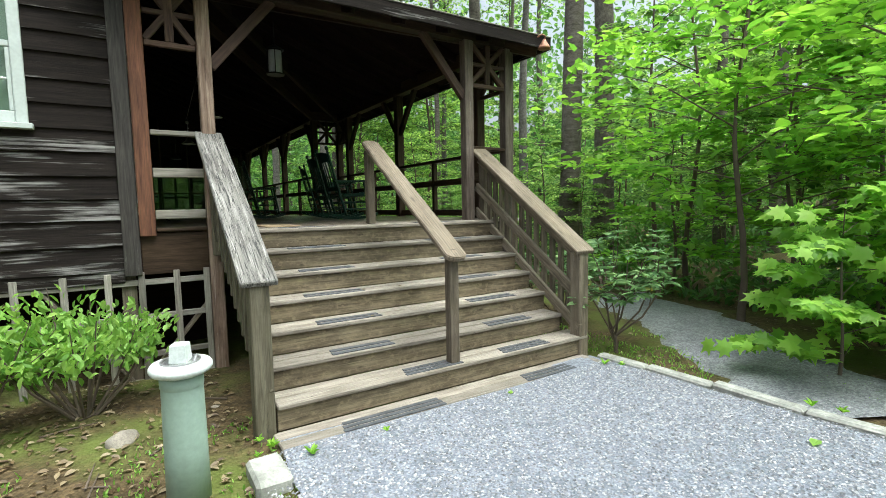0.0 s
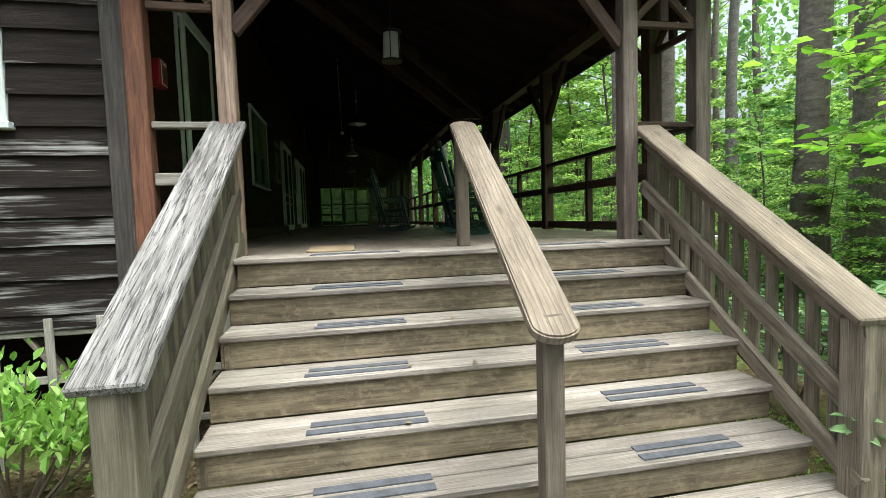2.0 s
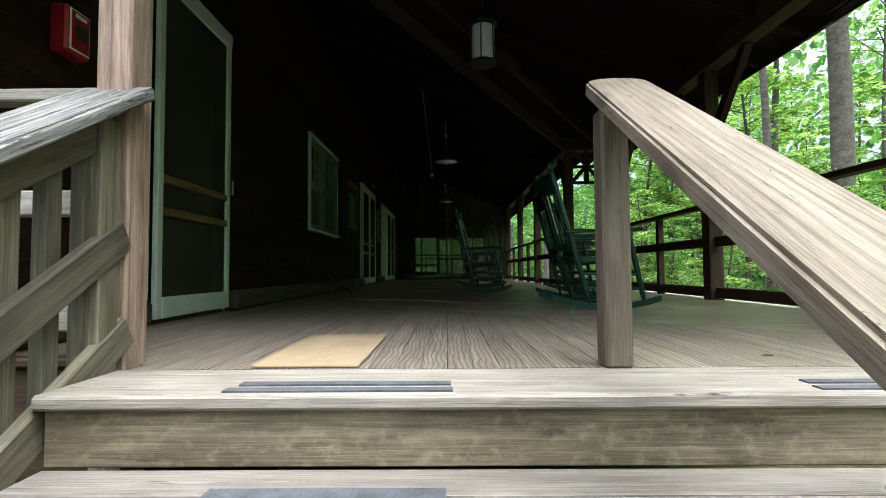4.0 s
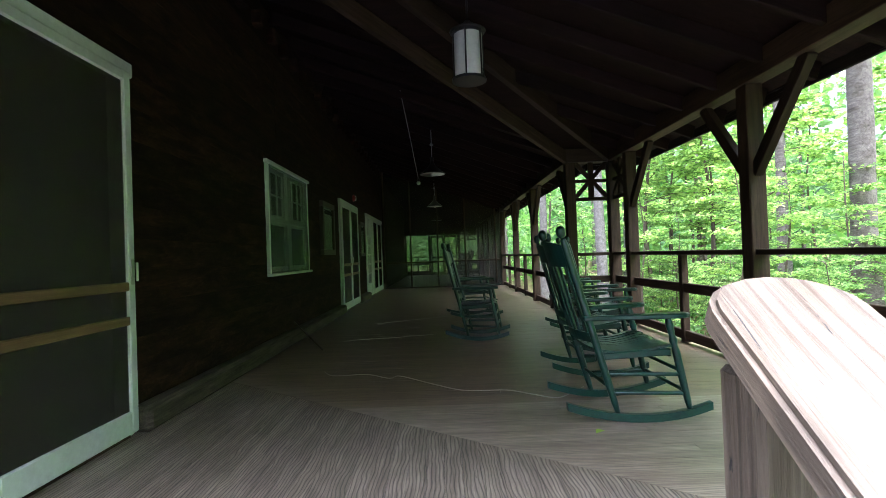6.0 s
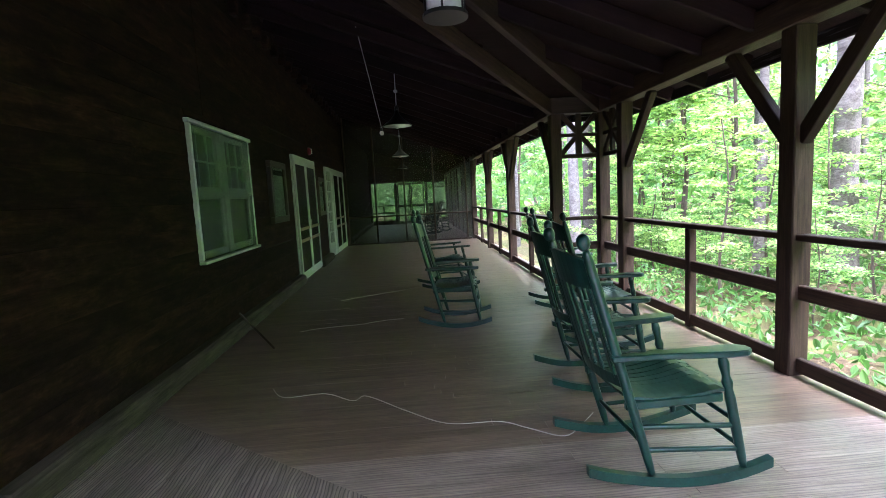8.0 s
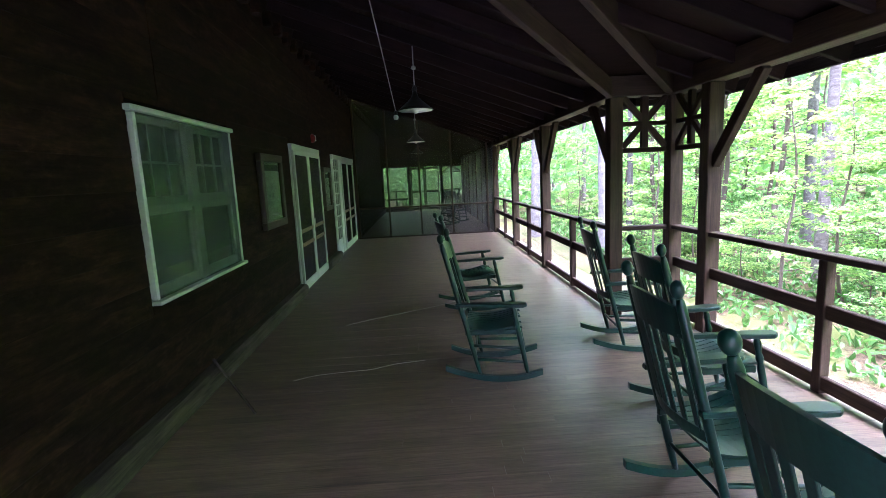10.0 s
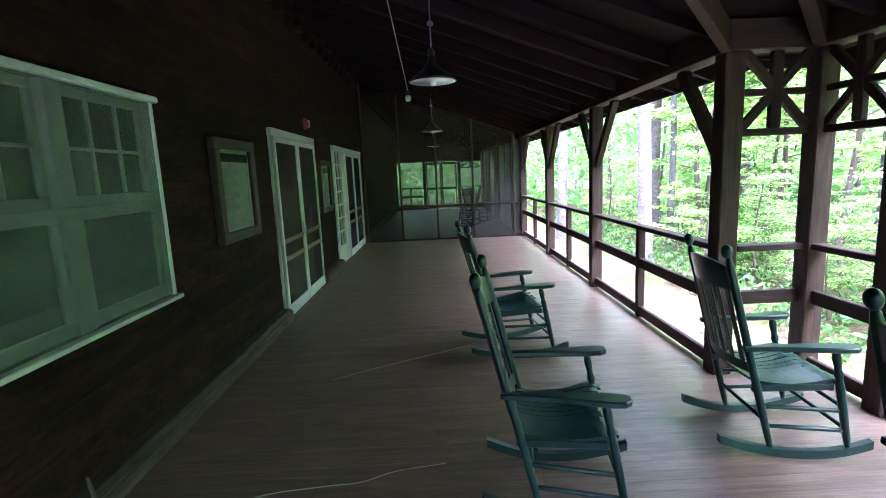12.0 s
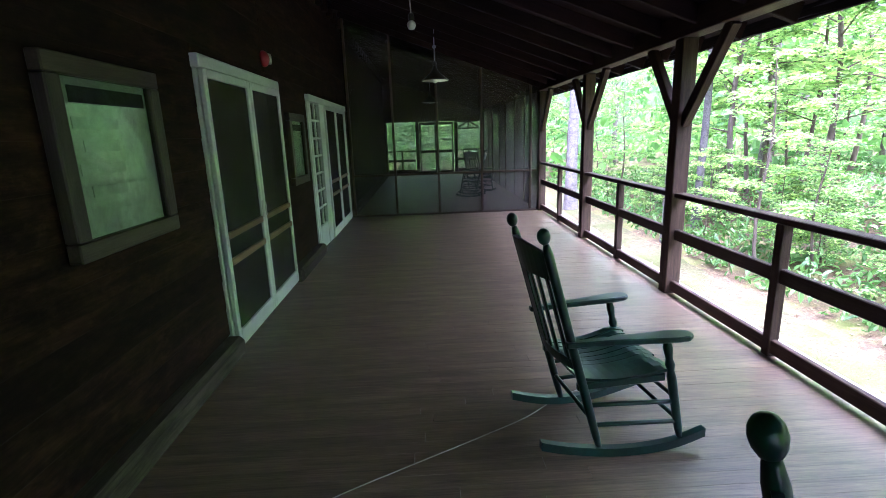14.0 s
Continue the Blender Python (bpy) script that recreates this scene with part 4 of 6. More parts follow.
for a, b in ((SCREEN_Y + 0.07, 22.53), (22.67, 25.03), (25.17, 27.53), (27.67, LAST_Y - 0.07)):
    pane("insect_screen", (NARROW_X - 0.03, a, FLOOR), (NARROW_X - 0.03, b, PLATE), MESH_VEIL, side)
    block("stud", (NARROW_X - 0.07, (a + b) / 2 - 0.02, FLOOR), (NARROW_X - 0.034, (a + b) / 2 + 0.02, PLATE), DARK, side, "z")
gate = thing("screen_door", "dark-framed double screen door at the far porch end", "door")
for a, b in ((1.36, 2.02), (2.03, 2.70)):
    for x0, x1 in ((a, a + 0.06), (b - 0.06, b)):
        block("stile", (x0, LAST_Y - 0.02, FLOOR), (x1, LAST_Y + 0.02, 3.33), DARK, gate, "z")
    for z in (FLOOR + 0.1, 2.2, 3.28):
        block("rail", (a + 0.06, LAST_Y - 0.02, z - 0.05), (b - 0.06, LAST_Y + 0.02, z + 0.05), DARK, gate, "x")
for a, b in ((0.10, 1.19), (1.42, 1.96), (2.09, 2.64), (2.87, 3.75)):
    pane("insect_screen", (a, LAST_Y + 0.04, FLOOR), (b, LAST_Y + 0.04, 3.34), MESH_END, gate)


def end_boards():
    """Boarding over the far openings, closed against the house wall and the roof."""
    y0, y1 = LAST_Y + 0.10, LAST_Y + 0.13
    c = [(-0.13, 3.36), (NARROW_X + 0.1, 3.36), (NARROW_X + 0.1, 3.75), (-0.13, 5.2)]
    v = [(x, y, z) for y in (y0, y1) for x, z in c]
    return v, [], [(0, 1, 2, 3), (7, 6, 5, 4), (0, 4, 5, 1), (1, 5, 6, 2), (2, 6, 7, 3), (3, 7, 4, 0)]


endw = structure("wall_north", "dark boarded wall over the openings of the far porch end", "wall")
part("boards", end_boards(), DARK, endw)
block("end_post", (-0.13, LAST_Y + 0.0, FLOOR), (0.09, LAST_Y + 0.098, 3.36), DARK, endw, "z")
block("low_wall", (0.1, LAST_Y - 0.04, FLOOR), (1.2, LAST_Y + 0.04, 1.52), DARK, endw, "x")
block("low_wall", (2.86, LAST_Y - 0.04, FLOOR), (3.75, LAST_Y + 0.04, 1.52), DARK, endw, "x")

# ---- stairs ----
def tread_y(k):
    return TOP_Y - RUN * k


SX0, SX1 = 0.74, 3.83
stairs = thing("porch_stairs", "wide weathered wooden stairs with eight treads", "stairs")
for k in range(1, 8):
    z, yf = FLOOR - RISE * k, tread_y(k)
    x0, x1 = SX0, SX1 + 0.03 - 0.024 * k
    if k == 6:
        x1 = 3.84
    if k == 7:
        x0, x1, yf = 0.70, 3.76, yf + 0.01
    y_back = tread_y(k - 1) + 0.02
    ymid = (yf + y_back) / 2
    sag = rnd.uniform(-0.003, 0.003)
    block("tread", (x0, yf, z - 0.038 + sag), (x1, ymid - 0.004, z + sag), TREAD, stairs, "x", 0.008)
    block("tread", (x0, ymid + 0.004, z - 0.038), (x1, y_back, z), TREAD, stairs, "x", 0.006)
for k in range(0, 7):
    z = FLOOR - RISE * k - 0.04
    yf = tread_y(k) + 0.024
    block("riser", (SX0, yf, z - RISE + 0.042), (SX1 + 0.02 - 0.024 * k if k < 6 else 3.82, yf + 0.03, z), RISER, stairs, "x", 0.004)
    if k in (2, 4):
        block("cleat", (SX0 + 0.02, yf - 0.012, z - RISE + 0.045), (SX0 + 0.05, yf - 0.001, z - 0.01), RISER, stairs, "z")
block("tread", (SX0 - 0.02, TOP_Y, FLOOR - 0.04), (SX1 + 0.1, TOP_Y + 0.33, FLOOR), TREAD, stairs, "x", 0.008, "porch edge board")
block("plank_edge", (0.72, tread_y(7) + 0.03, GROUND - 0.05), (3.74, tread_y(7) + 0.06, FLOOR - RISE * 7 - 0.039), RISER, stairs, "x")
for k in range(0, 8):
    z, yf = FLOOR - RISE * k, tread_y(k)
    for g, (a, b) in enumerate(((1.2, 1.8), (2.75, 3.35))):
        a2, b2 = a + 0.02 * ((k * 7) % 3), b - 0.015 * ((k * 5) % 4)
        if k == 7:
            a2, b2 = (1.12, 1.95) if g == 0 else (2.8, 3.4)
        if k == 6 and g == 0:
            a2, b2 = 1.75, 2.3
        for q in range(3 if k in (6, 7) else 2):
            off = 0.05 + 0.085 * q if k else 0.045 + 0.07 * q
            if k in (6, 7):
                off = 0.035 + 0.055 * q
            w = 0.052 if k and k < 6 else 0.038
            beam("grip_strip", (a2 + 0.015 * q, yf + off, z + 0.0015), (b2 - 0.004 * q, yf + off, z + 0.0015), w, 0.007, GRIP, stairs, bevel=0)


def sloped(x, y0, z0, y1, z1, w, h, mat, parent, name="rail", label="", x1=None):
    return beam(name, (x, y0, z0), (x if x1 is None else x1, y1, z1), w, h, mat, parent, bevel=0.008, label=label)


def stair_rail(name, x, cap_mat, board_mat, label, inner, splay=0.0):
    """Side rail of the stairs: capped handrail, two sloping boards, square balusters, end posts; splay moves its foot sideways."""
    r = thing(name, label, "handrail", "stair rails")
    y0, z0, y1, z1 = 3.44, 1.00, 5.44, 2.235
    s = (z1 - z0) / (y1 - y0)
    zat = lambda y: z0 + s * (y - y0)
    xat = lambda y: x + splay * (y1 - y) / (y1 - y0)
    sloped(xat(y0), y0, z0, y1, z1, 0.24, 0.045, cap_mat, r, "handrail_cap", x1=x)
    a, b = y0 + 0.15, y1 - 0.08
    sloped(xat(a) + 0.02 * inner, a, zat(a) - 0.085, b, zat(b) - 0.085, 0.045, 0.11, board_mat, r, x1=xat(b) + 0.02 * inner)
    for dz, da, db in ((0.47, 0.10, 0.04), (0.80, 0.04, 0.02)):
        a, b = y0 + da, y1 - db
        sloped(xat(a) + 0.045 * inner, a, zat(a) - dz, b, zat(b) - dz, 0.04, 0.11, board_mat, r, x1=xat(b) + 0.045 * inner)
    ny = 13
    for k in range(ny):
        y = y0 + 0.22 + (y1 - y0 - 0.38) * k / (ny - 1)
        block("baluster", (xat(y) - 0.024, y - 0.028, zat(y) - 0.86), (xat(y) + 0.02, y + 0.028, zat(y) - 0.03), board_mat, r, "z", 0.004)
    xn = xat(y0 + 0.08)
    block("newel_post", (xn - 0.065, y0 + 0.02, GROUND - 0.05), (xn + 0.065, y0 + 0.15, zat(y0 + 0.06) - 0.035), board_mat, r, "z", 0.008, "square lower newel post")
    block("newel_post", (x - 0.03, y1 - 0.17, FLOOR - 0.25), (x + 0.06, y1 - 0.08, zat(y1 - 0.17) - 0.02), board_mat, r, "z", 0.006, "square upper newel post")
    return r


stair_rail("stair_railing", 0.66, OLDRAIL, SHADEWOOD, "grey cracked wooden stair railing beside the house", 1)
stair_rail("stair_railing", 3.93, RAIL, POSTWOOD, "tan-grey wooden stair railing on the wood side", -1, -0.16)
mid = thing("middle_handrail", "broad tan middle handrail with rounded end on two posts", "handrail")
bm = bmesh.new()
n = 14
top, bot = [], []
L = 2.39
for k in range(n + 1):
    a = math.pi / 2 + math.pi * k / n
    top.append((0.095 + 0.095 * math.cos(a) * 0.8, 0.100 * math.sin(a)))
outline = top + [(L - 0.095 + 0.076 * math.cos(a), 0.100 * math.sin(a)) for a in (-math.pi / 2 + math.pi * k / 10 for k in range(11))]
vs_t = [bm.verts.new((u, w, 0.024)) for u, w in outline]
vs_b = [bm.verts.new((u, w, -0.024)) for u, w in outline]
bm.faces.new(vs_t)
bm.faces.new(vs_b[::-1])
for i in range(len(outline)):
    j = (i + 1) % len(outline)
    bm.faces.new((vs_t[j], vs_t[i], vs_b[i], vs_b[j]))
bmesh.ops.recalc_face_normals(bm, faces=bm.faces)
bmesh.ops.bevel(bm, geom=[e for e in bm.edges if abs(e.verts[0].co.z - e.verts[1].co.z) < 1e-5], offset=0.008, segments=2, affect="EDGES")
x_ax = Vector((0.135, 2.06, 1.225)).normalized()
y_ax = Vector((0, 0, 1)).cross(x_ax).normalized()
mm = Matrix((x_ax, y_ax, x_ax.cross(y_ax))).transposed().to_4x4()
mm.translation = (2.222, 3.40, 1.035)
part("handrail_cap", bm, RAIL, mid, matrix=mm)
block("newel_post", (2.19, 3.50, FLOOR - RISE * 6), (2.28, 3.59, 1.13), RAIL, mid, "z", 0.008)
block("newel_post", (2.285, 5.335, FLOOR), (2.375, 5.425, 2.14), RAIL, mid, "z", 0.008)

# under-porch lattice beside the stairs
lat = thing("lattice_skirt", "weathered grey wooden lattice closing the crawl space", "lattice")
for x in (-2.2, -1.87, -1.54, -1.21, -0.89, -0.56, -0.24, 0.02, 0.31, 0.57):
    block("slat", (x - 0.028, END_Y - 0.03, -0.22), (x + 0.028, END_Y - 0.012, 0.93), LATTICE, lat, "z")
for z in (0.83, 0.50, 0.14, -0.12):
    block("slat", (-2.5, END_Y - 0.008, z - 0.028), (0.6, END_Y + 0.010, z + 0.028), LATTICE, lat, "x")
beam("brace", (0.02, END_Y + 0.06, -0.1), (0.62, END_Y + 0.06, 0.62), 0.03, 0.10, POSTWOOD, lat, (0, 1, 0))
beam("brace", (-0.1, END_Y + 0.06, -0.1), (-0.75, END_Y + 0.06, 0.85), 0.03, 0.12, POSTWOOD, lat, (0, 1, 0))
block("corner_pier", (-0.14, END_Y + 0.03, -0.2), (-0.02, END_Y + 0.14, 0.92), POSTWOOD, lat, "z")
found = structure("wall_foundation", "near-black sheet for crawl-space shade, and joist deck under the porch", "wall")
# Near-black sheet behind the lattice: crawl-space shade put into its colour.
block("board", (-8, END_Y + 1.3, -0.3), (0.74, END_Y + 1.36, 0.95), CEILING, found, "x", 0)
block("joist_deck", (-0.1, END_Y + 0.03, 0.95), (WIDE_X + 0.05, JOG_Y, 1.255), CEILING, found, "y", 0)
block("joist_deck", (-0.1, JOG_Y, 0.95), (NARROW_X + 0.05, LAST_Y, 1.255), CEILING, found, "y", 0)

# ---- rocking chairs ----
def rocking_chair(name, label):
    """Slatted rocker facing +x, standing on z = 0."""
    c = thing(name, label, "rocking chair", "porch rocking chairs")
    hw, fw = 0.25, 0.29
    wide = lambda u: hw + (fw - hw) * min(1.1, max(0.0, (u + 0.22) / 0.46))
    for s in (-1, 1):
        arc = []
        for k in range(13):
            u = -0.46 + 0.92 * k / 12
            arc.append((u, 0.022 + 0.34 * (u - 0.02) ** 2))
        bm = bmesh.new()
        prev = None
        for u, z in arc:
            ring = [bm.verts.new((u, s * wide(u) + dy, z + dz)) for dy, dz in ((-0.019, -0.022), (0.019, -0.022), (0.019, 0.022), (-0.019, 0.022))]
            if prev:
                for i in range(4):
                    bm.faces.new((prev[i], prev[(i + 1) % 4], ring[(i + 1) % 4], ring[i]))
            else:
                bm.faces.new(ring[::-1])
            prev = ring
        bm.faces.new(prev)
        bmesh.ops.recalc_face_normals(bm, faces=bm.faces)
        part("rocker", bm, GREENPAINT, c)
        # turned back post with a ball on top
        foot, head = Vector((-0.13, s * hw, 0.05)), Vector((-0.447, s * hw * 0.97, 1.085))
        d = (head - foot).length
        post = part("back_post", lathe([(0.016, 0), (0.021, 0.06), (0.024, 0.2), (0.024, d - 0.05), (0.018, d - 0.012), (0.013, d)], 18, along(foot, head)), GREENPAINT, c, smooth=True)
        part("finial", lathe([(0.013, d - 0.001), (0.023, d + 0.007), (0.030, d + 0.02), (0.033, d + 0.036), (0.030, d + 0.052), (0.023, d + 0.063), (0.012, d + 0.070), (0.001, d + 0.073)], 18, along(foot, head)), GREENPAINT, post, "round ball finial", smooth=True)
        foot, head = Vector((0.32, s * fw, 0.07)), Vector((0.20, s * fw, 0.60))
        d = (head - foot).length
        part("front_leg", lathe([(0.015, 0), (0.021, 0.05), (0.024, 0.2), (0.024, 0.34), (0.019, 0.38), (0.026, 0.41), (0.018, 0.44), (0.025, 0.50), (0.018, 0.54), (0.016, d)], 12, along(foot, head)), GREENPAINT, c, smooth=True)
        # paddle-shaped arm
        bm = bmesh.new()
        shape = ((-0.34, 0.020), (-0.10, 0.026), (0.06, 0.040), (0.22, 0.052), (0.29, 0.046), (0.325, 0.022))
        ring_t = [(u, w) for u, w in shape] + [(u, -w) for u, w in shape[::-1]]
        vt = [bm.verts.new((u, s * (wide(u) + 0.012) + w, 0.622 + 0.012 * (u + 0.34))) for u, w in ring_t]
        vb = [bm.verts.new((u, s * (wide(u) + 0.012) + w, 0.594 + 0.012 * (u + 0.34))) for u, w in ring_t]
        bm.faces.new(vt)
        bm.faces.new(vb[::-1])
        for i in range(len(vt)):
            j = (i + 1) % len(vt)
            bm.faces.new((vt[j], vt[i], vb[i], vb[j]))
        bmesh.ops.recalc_face_normals(bm, faces=bm.faces)
        bmesh.ops.bevel(bm, geom=bm.edges[:], offset=0.006, segments=1, affect="EDGES")
        part("arm", bm, GREENPAINT, c)
        for z in (0.16, 0.27):
            part("side_stretcher", rod((-0.16 - 0.03 * (z > 0.2), s * hw, z + 0.01), (0.305 - 0.025 * (z > 0.2), s * fw, z), 0.012), GREENPAINT, c, smooth=True)
    for z in (0.17, 0.29):
        part("front_stretcher", rod((0.30 - 0.025 * (z > 0.2), -fw, z), (0.30 - 0.025 * (z > 0.2), fw, z), 0.012), GREENPAINT, c, smooth=True)
    part("back_stretcher", rod((-0.175, -hw, 0.2), (-0.175, hw, 0.2), 0.012), GREENPAINT, c, smooth=True)
    # slatted seat, dished
    for s in (-1, 1):
        beam("seat_rail", (-0.26, s * 0.235, 0.378), (0.215, s * 0.275, 0.402), 0.03, 0.04, GREENPAINT, c)
    beam("seat_apron", (0.215, -0.27, 0.392), (0.215, 0.27, 0.392), 0.025, 0.044, GREENPAINT, c)
    nsl = 11
    dish = lambda u: 0.398 + 0.55 * (u + 0.07) ** 2 if u < 0.17 else 0.4297 + 0.20 * (u - 0.17) - 2.6 * (u - 0.17) ** 2
    for k in range(nsl):
        f = 2 * (k + 0.5) / nsl - 1
        v, faces = [], []
        nst = 11
        tip = 0.27 + 0.012 * (((k * 5) % 3) - 1)
        for q in range(nst):
            u = -0.255 + (tip + 0.255) * q / (nst - 1)
            half = 0.242 + 0.055 * (u + 0.255) / 0.52
            yc, hw2 = f * half, half / nsl - 0.0022
            z = dish(u) + 0.014 * f * f
            v += [(u, yc - hw2, z), (u, yc + hw2, z), (u, yc + hw2, z - 0.014), (u, yc - hw2, z - 0.014)]
        for q in range(nst - 1):
            a, b = 4 * q, 4 * q + 4
            faces += [(a + e, b + e, b + (e + 1) % 4, a + (e + 1) % 4) for e in range(4)]
        faces += [(3, 2, 1, 0), (4 * nst - 4, 4 * nst - 3, 4 * nst - 2, 4 * nst - 1)]
        bm = bmesh.new()
        bv = [bm.verts.new(p) for p in v]
        for q in faces:
            bm.faces.new([bv[e] for e in q])
        bmesh.ops.recalc_face_normals(bm, faces=bm.faces)
        part("seat_slat", bm, GREENPAINT, c)
    # curved back: top rail, lower rail, slats
    lean = Vector((-0.317, 0, 1.035)).normalized()
    base = Vector((-0.13, 0, 0.05))

    def on_back(h, y):
        bow = -0.055 * (1 - (y / 0.245) ** 2)
        p = base + lean * h
        return Vector((p.x + bow, y, p.z))

    for lo, hi, nm in ((0.90, 1.03, "top_rail"), (0.43, 0.49, "back_rail")):
        bm = bmesh.new()
        prev = None
        for k in range(11):
            y = -0.24 + 0.48 * k / 10
            lift = 0.035 * (1 - (y / 0.24) ** 2) if nm == "top_rail" else 0
            a, b = on_back(lo, y), on_back(hi + lift, y)
            ring = [bm.verts.new(a + Vector((-0.011, 0, 0))), bm.verts.new(a + Vector((0.011, 0, 0))), bm.verts.new(b + Vector((0.011, 0, 0))), bm.verts.new(b + Vector((-0.011, 0, 0)))]
            if prev:
                for i in range(4):
                    bm.faces.new((prev[i], prev[(i + 1) % 4], ring[(i + 1) % 4], ring[i]))
            else:
                bm.faces.new(ring[::-1])
            prev = ring
        bm.faces.new(prev)
        bmesh.ops.recalc_face_normals(bm, faces=bm.faces)
        part(nm, bm, GREENPAINT, c)
    for k in range(6):
        y = -0.19 + 0.38 * k / 5
        beam("back_slat", on_back(0.47, y), on_back(0.92, y), 0.042, 0.012, GREENPAINT, c, up=(1, 0, 0.2), bevel=0.003)
    return c


chair = rocking_chair("rocking_chair", "dark green slatted wooden rocking chair on the porch floor")


def place(bx, by, turn, deep=0.90):
    """Pose from the middle of the two ball tops and the facing angle."""
    f = Vector((math.cos(radians(turn)), math.sin(radians(turn)), 0))
    return pose(bx + 0.43 * f.x, by + 0.43 * f.y, FLOOR, 0, 0, turn) @ Matrix.Diagonal((deep, 0.97, 1.0, 1))


chair.matrix_basis = place(2.575, 7.81, 1)
for bx, by, turn in ((2.69, 8.84, 0), (3.08, 9.72, -3), (3.19, 11.10, -5), (1.89, 10.71, -9), (1.955, 12.575, 7), (3.1, 22.6, 170), (2.75, 23.9, -60)):
    copy_thing(chair, place(bx, by, turn, 1.0 if by == 12.575 else 0.90))

# ---- porch fixtures ----
lan = thing("hanging_lantern", "frosted cylinder lantern in a dark metal cage", "lantern", m=pose(2.175, 8.74, 3.73) @ Matrix.Diagonal((1.12, 1.12, 1.0, 1)))
part("globe", lathe([(0.06, 0.03), (0.095, 0.035), (0.105, 0.06), (0.105, 0.40), (0.09, 0.43)], 20), FROST, lan, "frosted glass cylinder", smooth=True)
for z, r in ((0.012, 0.128), (0.40, 0.118)):
    part("ring", lathe([(r - 0.03, z), (r, z), (r, z + 0.022), (r - 0.03, z + 0.022)], 20), BLACKMETAL, lan)
for k in range(6):
    a = k * math.pi / 3 + 0.3
    part("cage_bar", rod((0.12 * math.cos(a), 0.12 * math.sin(a), 0.02), (0.115 * math.cos(a), 0.115 * math.sin(a), 0.41), 0.006, seg=6), BLACKMETAL, lan)
part("canopy", lathe([(0.13, 0.42), (0.135, 0.43), (0.06, 0.48), (0.03, 0.50), (0.02, 0.52)], 20), BLACKMETAL, lan, smooth=True)
part("stem", rod((0, 0, 0.52), (0, 0, roof_z(2.19, 8.8) - 3.73), 0.008), BLACKMETAL, lan)


def cone_lamp(x, y, z):
    m = thing("pendant_lamp", "dark cone pendant lamp with white enamel inside", "lamp", "pendant lamps", pose(x, y, z))
    shade = part("shade", lathe([(0.225, 0.0), (0.23, 0.004), (0.19, 0.035), (0.10, 0.11), (0.045, 0.17), (0.03, 0.22), (0.026, 0.24)], 24), BLACKMETAL, m, smooth=True)
    part("lining", lathe([(0.217, -0.002), (0.180, 0.02), (0.02, 0.03)], 24), ENAMEL, shade, "white enamel lining", smooth=True)
    part("bulb", lathe([(0.012, 0.03), (0.03, 0.02), (0.04, -0.005), (0.03, -0.028), (0.01, -0.04)], 12), ENAMEL, m, smooth=True)
    part("socket", lathe([(0.03, 0.24), (0.035, 0.25), (0.03, 0.29), (0.012, 0.31)], 12), BLACKMETAL, m)
    part("collar", lathe([(0.015, 0.50), (0.03, 0.51), (0.03, 0.535), (0.012, 0.55)], 10), STEEL, m)
    part("stem", rod((0, 0, 0.30), (0.0, -0.01, roof_z(x, y) - z - 0.01), 0.007), STEEL, m)
    return m


cone_lamp(1.78, 13.25, 3.735)
cone_lamp(1.74, 18.75, 3.725)
cone_lamp(1.74, 24.3, 3.72)
bulb = thing("bare_bulb", "bare bulb socket hung from a slack white wire", "lamp")
part("socket", lathe([(0.015, 4.06), (0.03, 4.04), (0.03, 3.99), (0.02, 3.98)], 12, pose(1.43, 15.6, 0)), BLACKMETAL, bulb)
part("globe", lathe([(0.02, 3.985), (0.04, 3.965), (0.045, 3.935), (0.03, 3.905), (0.008, 3.90)], 12, pose(1.43, 15.6, 0)), ENAMEL, bulb, smooth=True)
part("wire", tube([(1.43, 15.6, 4.05), (1.42, 14.4, 4.22), (1.41, 13.0, 4.42), (1.40, 11.4, 4.60)], [0.006] * 4, 6), CORD, bulb, "white wire")

alarm = thing("fire_alarm", "red fire alarm box with a white plate on the log wall", "alarm")
block("box", (0.0, 5.91, 2.615), (0.085, 6.06, 2.835), RED, alarm, "z", 0.012)
block("plate", (0.086, 5.925, 2.630), (0.090, 6.045, 2.820), ENAMEL, alarm, "z", 0.002)
block("plate", (0.0905, 5.932, 2.637), (0.093, 6.038, 2.813), RED, alarm, "z", 0.002)
block("lens", (0.0935, 5.955, 2.685), (0.105, 6.015, 2.755), BLACKMETAL, alarm, "z", 0.008)
block("lettering", (0.0935, 5.95, 2.785), (0.0945, 6.02, 2.803), ENAMEL, alarm, "y", 0)
bell2 = thing("alarm_bell", "small red alarm bell above the double screen doors", "alarm")
part("dome", lathe([(0.075, 0.0), (0.075, 0.02), (0.06, 0.045), (0.03, 0.06), (0.008, 0.064)], 16, pose(0.0, 15.3, 3.62, 0, 90, 0)), RED, bell2, smooth=True)
block("bracket", (-0.02, 15.36, 3.58), (0.055, 15.42, 3.68), ENAMEL, bell2, "z", 0.01)


